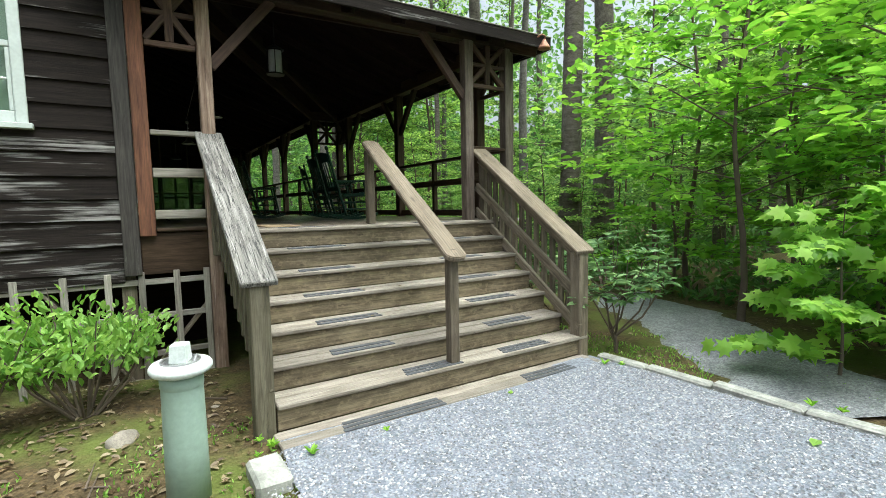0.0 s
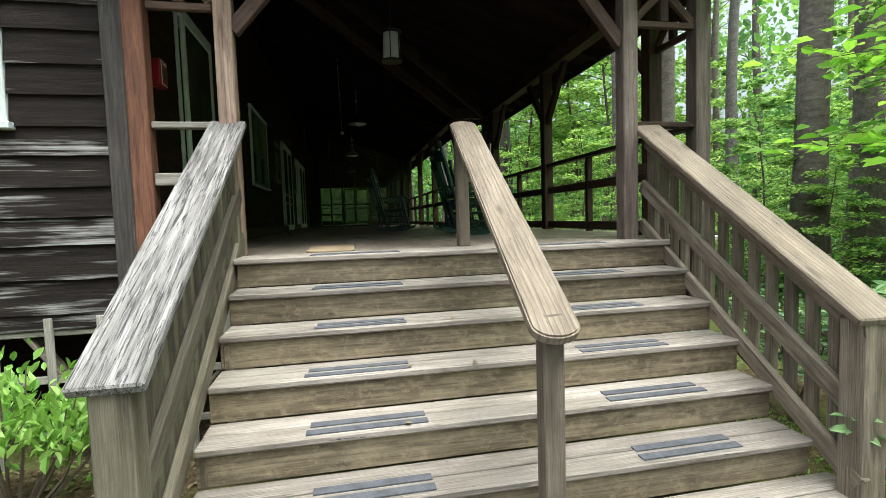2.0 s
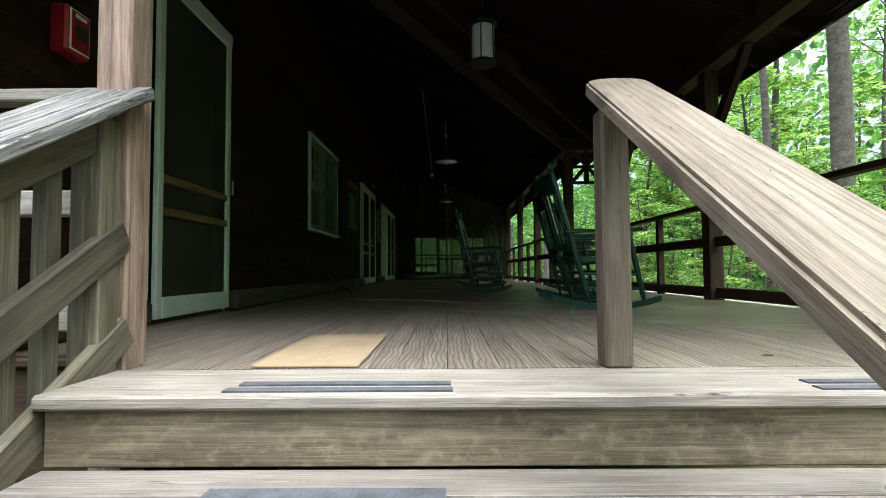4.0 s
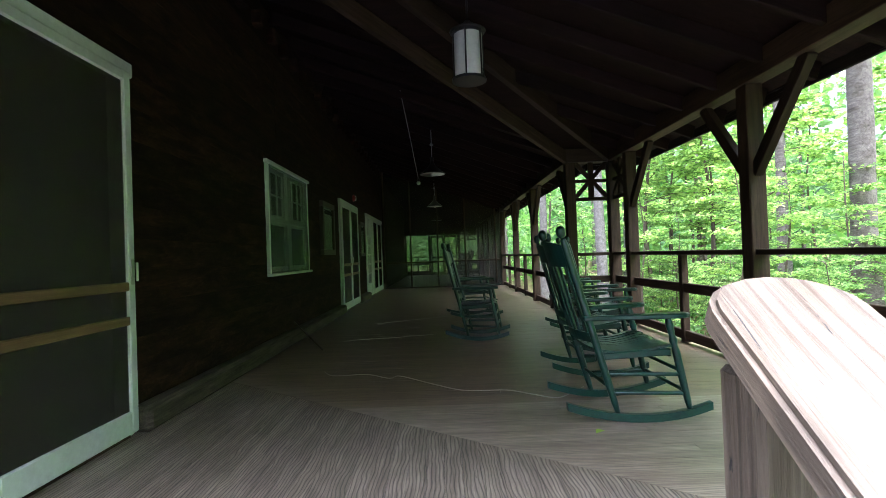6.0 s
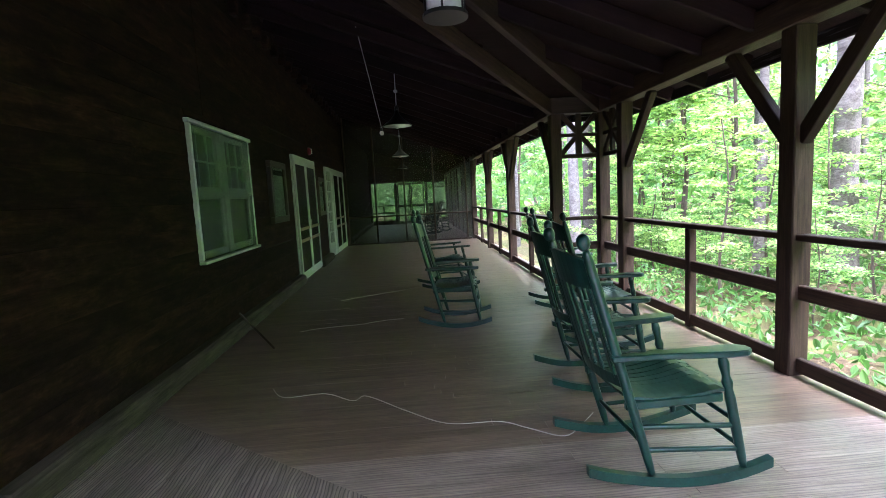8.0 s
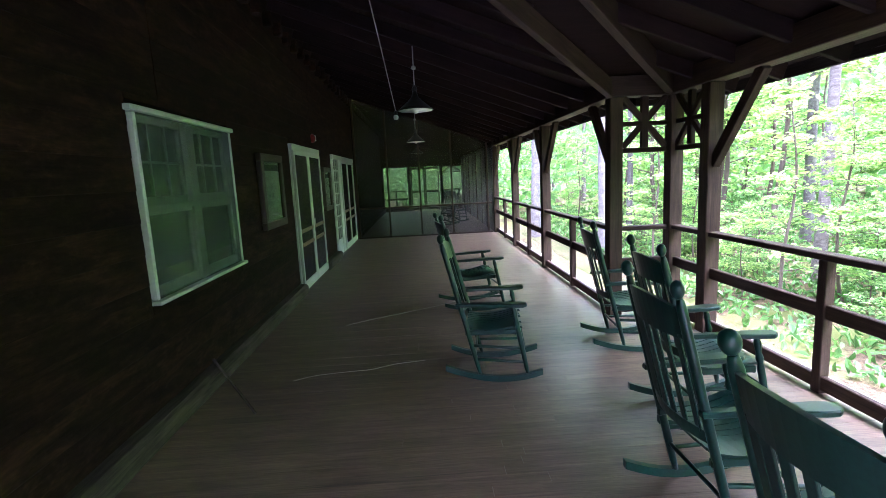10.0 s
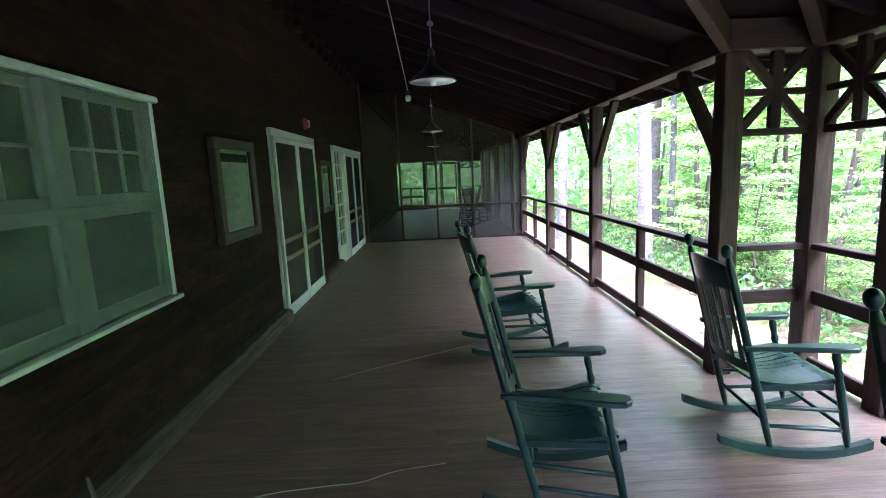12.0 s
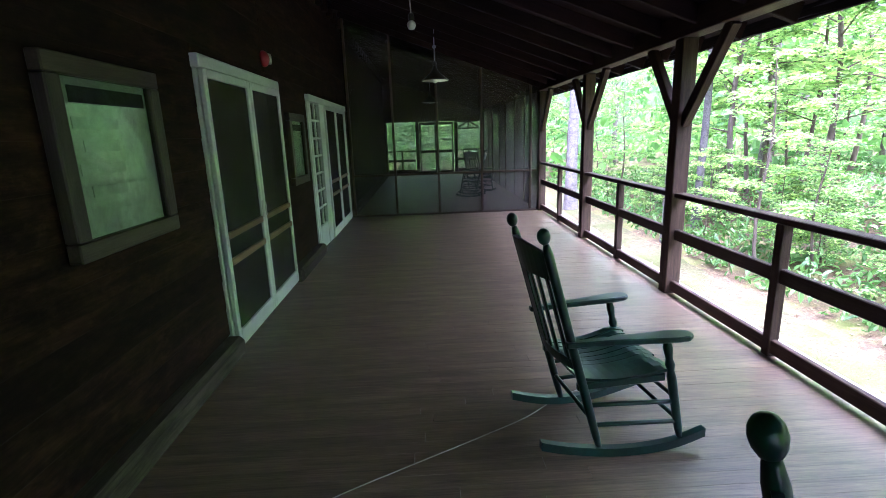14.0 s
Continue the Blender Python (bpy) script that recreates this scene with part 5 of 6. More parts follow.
def notice(name, y0, y1, z0, z1, label, grp="notice boards"):
    t = thing(name, label, "notice board", grp)
    for a, b, c, d, ax in ((y0, y1, z1 - 0.085, z1, "y"), (y0, y1, z0, z0 + 0.085, "y"), (y0, y0 + 0.09, z0 + 0.087, z1 - 0.087, "z"), (y1 - 0.09, y1, z0 + 0.087, z1 - 0.087, "z")):
        block("frame", (-0.005, a, c), (0.055, b, d), FRAME, t, ax)
    pane("sheet", (0.015, y0 + 0.09, z0 + 0.085), (0.015, y1 - 0.09, z1 - 0.085), PAPER, t, "faded printed sheet")
    pane("heading", (0.021, y0 + 0.16, z1 - 0.19), (0.021, y1 - 0.12, z1 - 0.12), GRIP, t, "dark heading bar")
    for k in range(4):
        w = (y1 - y0) * (0.30 if k % 2 else 0.38)
        pane("print_block", (0.0215, y0 + 0.15 + 0.05 * (k % 2), z1 - 0.30 - 0.10 * k), (0.0215, y0 + 0.15 + 0.05 * (k % 2) + w, z1 - 0.25 - 0.10 * k), PRINT, t, "faded print")
    pane("glass_pane", (0.035, y0 + 0.09, z0 + 0.085), (0.035, y1 - 0.09, z1 - 0.085), GLASS, t).visible_shadow = False
    return t


notice("notice_board", 12.34, 13.18, 2.38, 3.24, "dark framed notice board with a faded sheet")
notice("notice_board", 15.85, 16.55, 2.35, 3.15, "small dark framed notice beside the screen doors")


def cord(name, pts, r, label):
    """A smooth thin cord through a few points on the floor."""
    out = []
    P = [Vector(p) for p in pts]
    for i in range(len(P) - 1):
        a, b, c, d = P[max(i - 1, 0)], P[i], P[i + 1], P[min(i + 2, len(P) - 1)]
        for k in range(6):
            u = k / 6
            out.append(0.5 * ((2 * b) + (c - a) * u + (2 * a - 5 * b + 4 * c - d) * u * u + (3 * b - a - 3 * c + d) * u ** 3))
    out.append(P[-1])
    return tagged(part(name, tube(out, [r] * len(out), 6), CORD, smooth=True), label, "cord")


zf = FLOOR + 0.006
cord("extension_cord", [(0.81, 9.08, zf), (0.93, 8.91, zf), (1.21, 8.92, zf), (1.42, 8.76, zf), (1.51, 8.82, zf), (1.79, 8.53, zf), (2.03, 8.32, zf), (2.33, 8.29, zf), (2.48, 8.18, zf), (2.65, 8.06, zf), (2.80, 8.19, zf), (2.9, 8.3, zf)], 0.0026, "thin pale cord trailing over the porch floor")
cord("extension_cord", [(0.89, 12.08, zf), (1.06, 12.2, zf), (1.35, 12.36, zf), (1.72, 12.56, zf), (2.0, 12.72, zf), (2.19, 12.87, zf), (2.4, 13.0, zf)], 0.0026, "thin pale cord trailing under the rocking chair")
cord("extension_cord", [(0.67, 10.63, zf), (0.84, 10.71, zf), (1.11, 10.75, zf), (1.30, 10.77, zf), (1.48, 10.85, zf), (1.75, 10.9, zf)], 0.0024, "thin pale cord lying on dusty boards")
tagged(beam("leaning_stick", (0.115, 10.50, 1.58), (0.55, 10.08, 1.312), 0.018, 0.018, BROWNPOST, bevel=0.006), "thin wooden stick resting against the wall sill", "stick")
tagged(block("door_mat", (1.15, 5.37, FLOOR + 0.001), (1.50, 6.10, FLOOR + 0.012), MAT, None, "y", 0.003), "plain tan mat at the head of the stairs", "mat")
bl = thing("eave_bell_lamp", "small rusty bell-shaped lamp on the eaves corner", "lamp")
bx, by, bz = WIDE_X + 0.26, END_Y - OVER - 0.05, ze - 0.12
part("shade", lathe([(0.085, 0.0), (0.08, 0.02), (0.055, 0.06), (0.035, 0.09), (0.02, 0.12)], 16, pose(bx, by, bz)), RUST, bl, smooth=True)
part("arm", tube([(bx, by, bz + 0.115), (bx, by - 0.02, bz + 0.16), (bx - 0.05, by - 0.01, bz + 0.175), (bx - 0.08, by + 0.04, bz + 0.15)], [0.012] * 4, 8), RUST, bl)

# ---- yard things ----
vent = thing("vent_pipe", "pale green standing pipe with a grey capped top", "pipe", m=pose(0.155, 3.06, GROUND - 0.045, 1.5, 0, 0))
part("body", lathe([(0.112, 0.0), (0.108, 0.35), (0.104, 0.70), (0.104, 0.705), (0.108, 0.71), (0.108, 0.77)], 28), PIPE, vent, smooth=True)
part("flange", lathe([(0.108, 0.77), (0.145, 0.785), (0.155, 0.80), (0.155, 0.815), (0.145, 0.83), (0.10, 0.838)], 28), PIPECAP, vent, "pale grey flange", smooth=True)
part("ring", lathe([(0.098, 0.836), (0.1, 0.846), (0.088, 0.846), (0.086, 0.838)], 28), STEEL, vent)
part("nut", lathe([(0.060, 0.838), (0.062, 0.842), (0.054, 0.93), (0.048, 0.935)], 4, pose(0, 0, 0, 0, 0, 20)), PIPECAP, vent, "square pale grey plug")
part("bolt", rod((0.06, -0.045, 0.838), (0.075, -0.03, 0.87), 0.008), STEEL, vent)


def stone(name, loc, size, seed, label, mat=ROCK):
    bm = bmesh.new()
    bmesh.ops.create_icosphere(bm, subdivisions=3, radius=1)
    for v in bm.verts:
        k = 1 + 0.28 * noise.noise(v.co * 1.3 + Vector((seed, 0, 0))) + 0.08 * noise.noise(v.co * 4 + Vector((0, seed, 0)))
        v.co = Vector((v.co.x * size[0] * k, v.co.y * size[1] * k, max(v.co.z, -0.4) * size[2] * k))
    return tagged(part(name, bm, mat, matrix=pose(*loc, 0, 0, seed * 40), smooth=True), label, "stone")


stone("rock", (-0.17, 4.02, GROUND + 0.03), (0.11, 0.08, 0.07), 1, "brown field stone lying in the soil")
stone("rock", (0.30, 3.95, GROUND + 0.01), (0.05, 0.04, 0.03), 2, "small pale stone lying in the soil")
stone("rock", (0.45, 4.3, GROUND + 0.01), (0.04, 0.05, 0.03), 3, "small pale stone lying in the soil")
block_ob = block("stone_slab", (0.46, 2.80, GROUND - 0.02), (0.66, 3.14, GROUND + 0.10), KERBSTONE, None, "y", 0.02)
tagged(block_ob, "grey stone slab beside the lowest step", "stone")
ky = 3.36
kn = 0
while ky > -6:
    L = 0.52 + 0.16 * ((kn * 37) % 5) / 5
    y0, y1 = ky - L, ky - 0.012
    a, b = Vector((kerb_x(y0) + 0.05, y0, GROUND + 0.0)), Vector((kerb_x(y1) + 0.05, y1, GROUND + 0.0 + 0.012 * ((kn * 13) % 3)))
    kb = beam("kerb_stone", a, b, 0.12, 0.16, KERBSTONE, bevel=0.018)
    tagged(kb, "lichen-grey kerb stone along the gravel court", "kerb", "kerb stones")
    ky -= L
    kn += 1


# ---- plants ----
def leaves_mesh(centres, dirs, normals, sizes, width=0.45, fold=0.12):
    """Folded pointed leaves: arrays of centres, long axes, normals and lengths."""
    c, d, n = (np.asarray(a, dtype=float) for a in (centres, dirs, normals))
    d /= np.linalg.norm(d, axis=1)[:, None] + 1e-9
    side = np.cross(n, d)
    side /= np.linalg.norm(side, axis=1)[:, None] + 1e-9
    up = np.cross(d, side)
    s = np.asarray(sizes)[:, None]
    w = width * s
    v = np.stack([c - 0.5 * s * d, c - 0.15 * s * d + 0.5 * w * side + fold * s * up, c + 0.2 * s * d + 0.42 * w * side + fold * 0.8 * s * up, c + 0.5 * s * d - 0.06 * s * up,
                  c + 0.2 * s * d - 0.42 * w * side + fold * 0.8 * s * up, c - 0.15 * s * d - 0.5 * w * side + fold * s * up], axis=1).reshape(-1, 3)
    i = np.arange(len(c))[:, None] * 6
    f = np.concatenate([i + np.array([[0, 3, 2, 1]]), i + np.array([[0, 5, 4, 3]])]).tolist()
    return v.tolist(), [], f


def maple_mesh(centres, dirs, normals, sizes):
    star = [(0, -0.35), (0.20, -0.42), (0.30, -0.16), (0.62, -0.14), (0.40, 0.08), (0.58, 0.42), (0.24, 0.30), (0.13, 0.45), (0.0, 0.80)]
    star = star + [(-x, y) for x, y in star[-2:0:-1]]
    c, d, n = (np.asarray(a, dtype=float) for a in (centres, dirs, normals))
    n = n + np.array([-0.55, -0.45, 0])
    d = d + np.array([-0.1, -0.1, -0.35])
    d /= np.linalg.norm(d, axis=1)[:, None]
    side = np.cross(n, d)
    side /= np.linalg.norm(side, axis=1)[:, None] + 1e-9
    up = np.cross(d, side)
    s = np.asarray(sizes)[:, None]
    pts = [c + 0.02 * s * up]
    for x, y in star:
        pts.append(c + s * 0.6 * (x * side + y * d) - s * 0.10 * (x * x + y * y) * up)
    v = np.stack(pts, axis=1).reshape(-1, 3)
    k = len(star) + 1
    i = np.arange(len(c))[:, None] * k
    f = np.concatenate([i + np.array([[0, 1 + q, 1 + (q + 1) % len(star)]]) for q in range(len(star))]).tolist()
    return v.tolist(), [], f


def spray(rs, tip_from, tip_to, count, spread, flat=0.8):
    """Leaf places along a twig."""
    a, b = np.array(tip_from), np.array(tip_to)
    u = rs.random(count)[:, None]
    c = a + (b - a) * (0.15 + 0.9 * u) + rs.normal(0, spread, (count, 3)) * np.array([1, 1, 0.35])
    d = rs.normal(0, 0.6, (count, 3)) * np.array([1, 1, 0.4]) + (b - a) / (np.linalg.norm(b - a) + 1e-6)
    n = rs.normal(0, 1 - flat + 0.12, (count, 3)) + np.array([0, 0, 1.0])
    return c, d, n


def understory_tree(seed, height, trunk_r, low, leaf, per_twig, name, label, bark=TWIG, leaf_mat=LEAF_FOREST, reach=1.6, limbs=16, maple=False):
    rs = np.random.RandomState(seed)
    t = thing(name, label, "tree", "forest trees")
    pts = [Vector((0.12 * height * 0.15 * math.sin(k * 0.9 + seed), 0.1 * height * 0.15 * math.cos(k * 0.7 + seed), height * k / 8)) for k in range(9)]
    o = Vector((pts[0].x, pts[0].y, 0))
    pts = [p - o for p in pts]
    part("trunk", tube(pts, [trunk_r * (1.25 if k == 0 else 1) * (1 - 0.09 * k) for k in range(9)], 9), bark, t, smooth=True)
    wood_m, C, D, N = [], [], [], []
    for i in range(limbs):
        h = low + (height - low) * (i + rs.rand() * 0.8) / limbs
        k = min(7.99, h / height * 8)
        base = pts[int(k)].lerp(pts[int(k) + 1], k - int(k))
        az = i * 2.4 + rs.rand()
        L = reach * (0.65 + 0.5 * rs.rand()) * (1.1 - 0.55 * (h - low) / (height - low + 0.01))
        end = base + Vector((math.cos(az) * L, math.sin(az) * L, L * rs.uniform(0.05, 0.4)))
        midp = base.lerp(end, 0.5) + Vector((0, 0, 0.08 * L))
        wood_m.append(tube([base, midp, end], [trunk_r * 0.28, trunk_r * 0.18, trunk_r * 0.06], 5))
        for q in range(5):
            f = 0.3 + 0.7 * (q + rs.rand()) / 5
            p = base.lerp(midp, f * 2) if f < 0.5 else midp.lerp(end, f * 2 - 1)
            a2 = az + rs.uniform(-1.2, 1.2)
            tl = L * rs.uniform(0.3, 0.5)
            e = p + Vector((math.cos(a2) * tl, math.sin(a2) * tl, tl * rs.uniform(-0.12, 0.18)))
            wood_m.append(tube([p, e], [trunk_r * 0.07, 0.003], 4))
            c, d, n = spray(rs, p, e, per_twig, 0.10 * reach)
            C.append(c), D.append(d), N.append(n)
    part("branchwork", join(*wood_m), bark, t)
    C, D, N = np.concatenate(C), np.concatenate(D), np.concatenate(N)
    S = leaf * rs.uniform(0.6, 1.25, len(C))
    part("crown", maple_mesh(C, D, N, S) if maple else leaves_mesh(C, D, N, S, 0.55), leaf_mat, t)
    return t


def tall_tree(seed, height, r, name, label, bark=BARK, low=12.0):
    rs = np.random.RandomState(seed)
    t = thing(name, label, "tree", "forest trees")
    pts = [Vector((0.25 * math.sin(k * 0.5 + seed) * k / 10, 0.25 * math.cos(k * 0.6 + seed) * k / 10, height * k / 10 - 0.2 * (k == 0))) for k in range(11)]
    part("trunk", tube(pts, [r * (1.5, 1.05, 1.0, 0.94, 0.87, 0.8, 0.7, 0.58, 0.45, 0.3, 0.12)[k] for k in range(11)], 14), bark, t, smooth=True)
    wood_m, C, D, N = [], [], [], []
    for i in range(26):
        h = low + (height - low) * (i + rs.rand()) / 26
        k = min(9.99, h / height * 10)
        base = pts[int(k)].lerp(pts[int(k) + 1], k - int(k))
        az = i * 2.4 + rs.rand()
        L = (1.8 + 2.2 * rs.rand()) * (1.05 - 0.6 * (h - low) / (height - low))
        end = base + Vector((math.cos(az) * L, math.sin(az) * L, L * rs.uniform(0.1, 0.7)))
        wood_m.append(tube([base, base.lerp(end, 0.5) + Vector((0, 0, 0.1)), end], [r * 0.25, r * 0.16, r * 0.04], 5))
        for q in range(4):
            p = base.lerp(end, 0.35 + 0.65 * rs.rand())
            e = p + Vector((rs.normal(0, 0.8), rs.normal(0, 0.8), rs.normal(0.1, 0.35)))
            c, d, n = spray(rs, p, e, 10, 0.36, 0.6)
            C.append(c), D.append(d), N.append(n)
    part("branchwork", join(*wood_m), bark, t)
    C, D, N = np.concatenate(C), np.concatenate(D), np.concatenate(N)
    part("crown", leaves_mesh(C, D, N, 0.24 * rs.uniform(0.6, 1.25, len(C)), 0.6), LEAF_FOREST, t)
    return t


def ground_pose(x, y, turn, s):
    return Matrix.Translation((x, y, ground_z(x, y) - 0.03)) @ Matrix.Rotation(turn, 4, "Z") @ Matrix.Diagonal((s, s, s, 1))


rt = random.Random(21)
TALL = [tall_tree(31, 17, 0.21, "oak_tree", "tall straight grey-barked forest tree"), tall_tree(32, 19, 0.16, "oak_tree", "tall slender grey-barked forest tree", low=13), tall_tree(33, 16, 0.19, "birch_tree", "tall pale-barked forest tree", PALEBARK, 11.5)]
tall_at = [(8.8, 8.3, 0, 1.1), (10.3, 8.6, 0, 1.05), (11.3, 6.1, 1, 0.7), (12.5, 5.5, 1, 1.0), (7.6, 22.0, 2, 0.95), (8.9, 23.2, 2, 0.55), (6.6, 27.2, 2, 1.0), (11.8, 16.1, 0, 1.1), (10.5, 17.0, 1, 1.0), (9.4, 25.5, 0, 0.9), (12.5, 14.0, 2, 0.9), (13.5, 21.0, 2, 0.8)]
# Trees south of y = -10 stay unseen, added for reflections and light.
grid = [(x, y) for x in range(-14, 62, 7) for y in range(-18, 66, 7)]
for x, y in grid:
    px, py = x + rt.uniform(-2, 2), y + rt.uniform(-2, 2)
    if -14 < px < 6.5 and 2 < py < 36 or (px < 9 and -10 < py < 4) or (px < 14 and 3 < py < 26) or (px < 2 and py < 6):
        continue
    if math.hypot(px - 3, py - 8) > 45 or rt.random() < 0.32:
        continue
    tall_at.append((px, py, rt.randrange(3) if rt.random() < 0.5 else rt.randrange(2), rt.uniform(0.75, 1.2)))
used = set()
for x, y, k, s in tall_at:
    m = ground_pose(x, y, rt.uniform(0, 6.28), s)
    if k not in used:
        used.add(k)
        TALL[k].matrix_basis = m
    else:
        copy_thing(TALL[k], m)
UNDER = [understory_tree(41, 6.5, 0.06, 1.2, 0.17, 26, "beech_sapling", "young beech with layered sprays of bright leaves"),
         understory_tree(42, 4.6, 0.04, 0.6, 0.15, 28, "beech_sapling", "low young beech in full leaf", reach=1.4),
         understory_tree(43, 8.0, 0.07, 2.0, 0.18, 26, "hemlock_sapling", "tall sapling with drooping leafy limbs", reach=1.9, limbs=20)]
under_at = [(8.6, 3.4, 0, 0.85), (9.6, 6.6, 2, 0.75), (8.6, 1.0, 0, 0.9), (10.6, 3.0, 2, 0.9), (8.4, 8.9, 1, 0.7), (10.5, 8.2, 1, 0.9)]
for i in range(95):
    ang = rt.uniform(-0.75, 1.75)
    dist = 8 + 30 * rt.random() ** 1.3
    x, y = 3 + dist * math.cos(ang), 8 + dist * math.sin(ang)
    if x < 7.8 and y < 32 or x < -3:
        continue
    under_at.append((x, y, rt.randrange(3), rt.uniform(0.7, 1.25) * (0.62 if x < 12 else 1.0)))
for i in range(22):
    under_at.append((8.2 + 0.9 * (i % 3) + 0.5 * rt.random(), 7.5 + 0.95 * i + rt.random(), 1, rt.uniform(0.5, 0.72)))
for i in range(26):
    ang, dist = rt.uniform(-0.6, 1.45), rt.uniform(15, 26)
    x, y = 3 + dist * math.cos(ang), 8 + dist * math.sin(ang)
    if x > 8 or y > 32:
        under_at.append((x, y, 2 if i % 3 else 0, rt.uniform(1.3, 1.75)))
used = set()
for x, y, k, s in under_at:
    m = ground_pose(x, y, rt.uniform(0, 6.28), s)
    if k not in used:
        used.add(k)
        UNDER[k].matrix_basis = m
    else:
        copy_thing(UNDER[k], m)
near = understory_tree(51, 5.2, 0.05, 1.7, 0.20, 16, "hickory_sapling", "leaning sapling with broad bright green leaves", leaf_mat=LEAF_NEAR, reach=2.2, limbs=14)
near.matrix_basis = ground_pose(7.1, 2.1, 0.4, 1.0)
copy_thing(near, ground_pose(8.0, 4.9, 2.2, 1.0))
copy_thing(near, ground_pose(6.55, 3.3, 5.2, 0.9))
copy_thing(near, ground_pose(8.4, 0.2, 4.0, 1.1))
low_near = understory_tree(53, 3.4, 0.035, 0.45, 0.19, 15, "hickory_sapling", "low sapling with broad bright green leaves", leaf_mat=LEAF_NEAR, reach=1.5, limbs=13)
low_near.matrix_basis = ground_pose(7.4, 3.1, 1.0, 1.0)
for x, y, turn, size in ((7.0, 0.9, 3.0, 0.9), (8.3, 2.2, 5.0, 1.15), (7.7, 5.0, 2.0, 0.85)):
    copy_thing(low_near, ground_pose(x, y, turn, size))
maple = understory_tree(52, 1.9, 0.018, 0.15, 0.26, 13, "maple_sapling", "young maple with large lobed bright leaves", leaf_mat=LEAF_NEAR, reach=0.95, limbs=13, maple=True)
maple.matrix_basis = ground_pose(5.2, 1.8, 0.0, 0.85)
copy_thing(maple, ground_pose(5.75, 0.9, 2.0, 1.1))
copy_thing(maple, ground_pose(6.6, 1.9, 4.0, 1.2))


def shrub(seed, name, label, height, radius, leaf, count, mat, stems):
    rs = np.random.RandomState(seed)
    t = thing(name, label, "shrub", "shrubs")
    wood_m, C, D, N, S = [], [], [], [], []
    tips = []
    for i in range(stems):
        az = i * 2.4 + rs.rand()
        rr = radius * math.sqrt((i + 0.5) / stems)
        end = Vector((math.cos(az) * rr, math.sin(az) * rr, height * (0.55 + 0.45 * rs.rand()) * (1.1 - 0.45 * rr / radius)))
        midp = Vector((end.x * 0.55, end.y * 0.55, end.z * 0.38))
        wood_m.append(tube([Vector((0.02 * math.cos(az), 0.02 * math.sin(az), -0.03)), midp, end], [0.013, 0.009, 0.003], 5))
        tips.append((midp, end))
        for q in range(2):
            e2 = midp.lerp(end, 0.3 + 0.4 * rs.rand()) + Vector((rs.normal(0, 0.16), rs.normal(0, 0.16), rs.uniform(0.02, 0.2))) * radius * 1.4
            wood_m.append(tube([midp.lerp(end, 0.25), e2], [0.006, 0.002], 4))
            tips.append((midp.lerp(end, 0.3), e2))
    for a, e in tips:
        c, d, n = spray(rs, a, e, count // len(tips), 0.075, 0.6)
        C += list(c)
        D += list(d)
        N += list(n)
        S += list(leaf * rs.uniform(0.6, 1.2, len(c)))
    part("branchwork", join(*wood_m), TWIG, t)
    part("foliage", leaves_mesh(C, D, N, np.array(S), 0.55), mat, t)
    return t


bush = shrub(61, "bright_shrub", "bright green small-leaved shrub beside the lattice", 1.22, 0.66, 0.076, 1500, LEAF_BUSH, 14)
bush.matrix_basis = pose(-0.42, 4.70, GROUND, 0, 0, 0) @ Matrix.Diagonal((1, 1, 1.15, 1))
copy_thing(bush, Matrix.Translation((-1.15, 4.55, GROUND)) @ Matrix.Rotation(2.0, 4, "Z") @ Matrix.Diagonal((0.95, 0.95, 1.0, 1)))


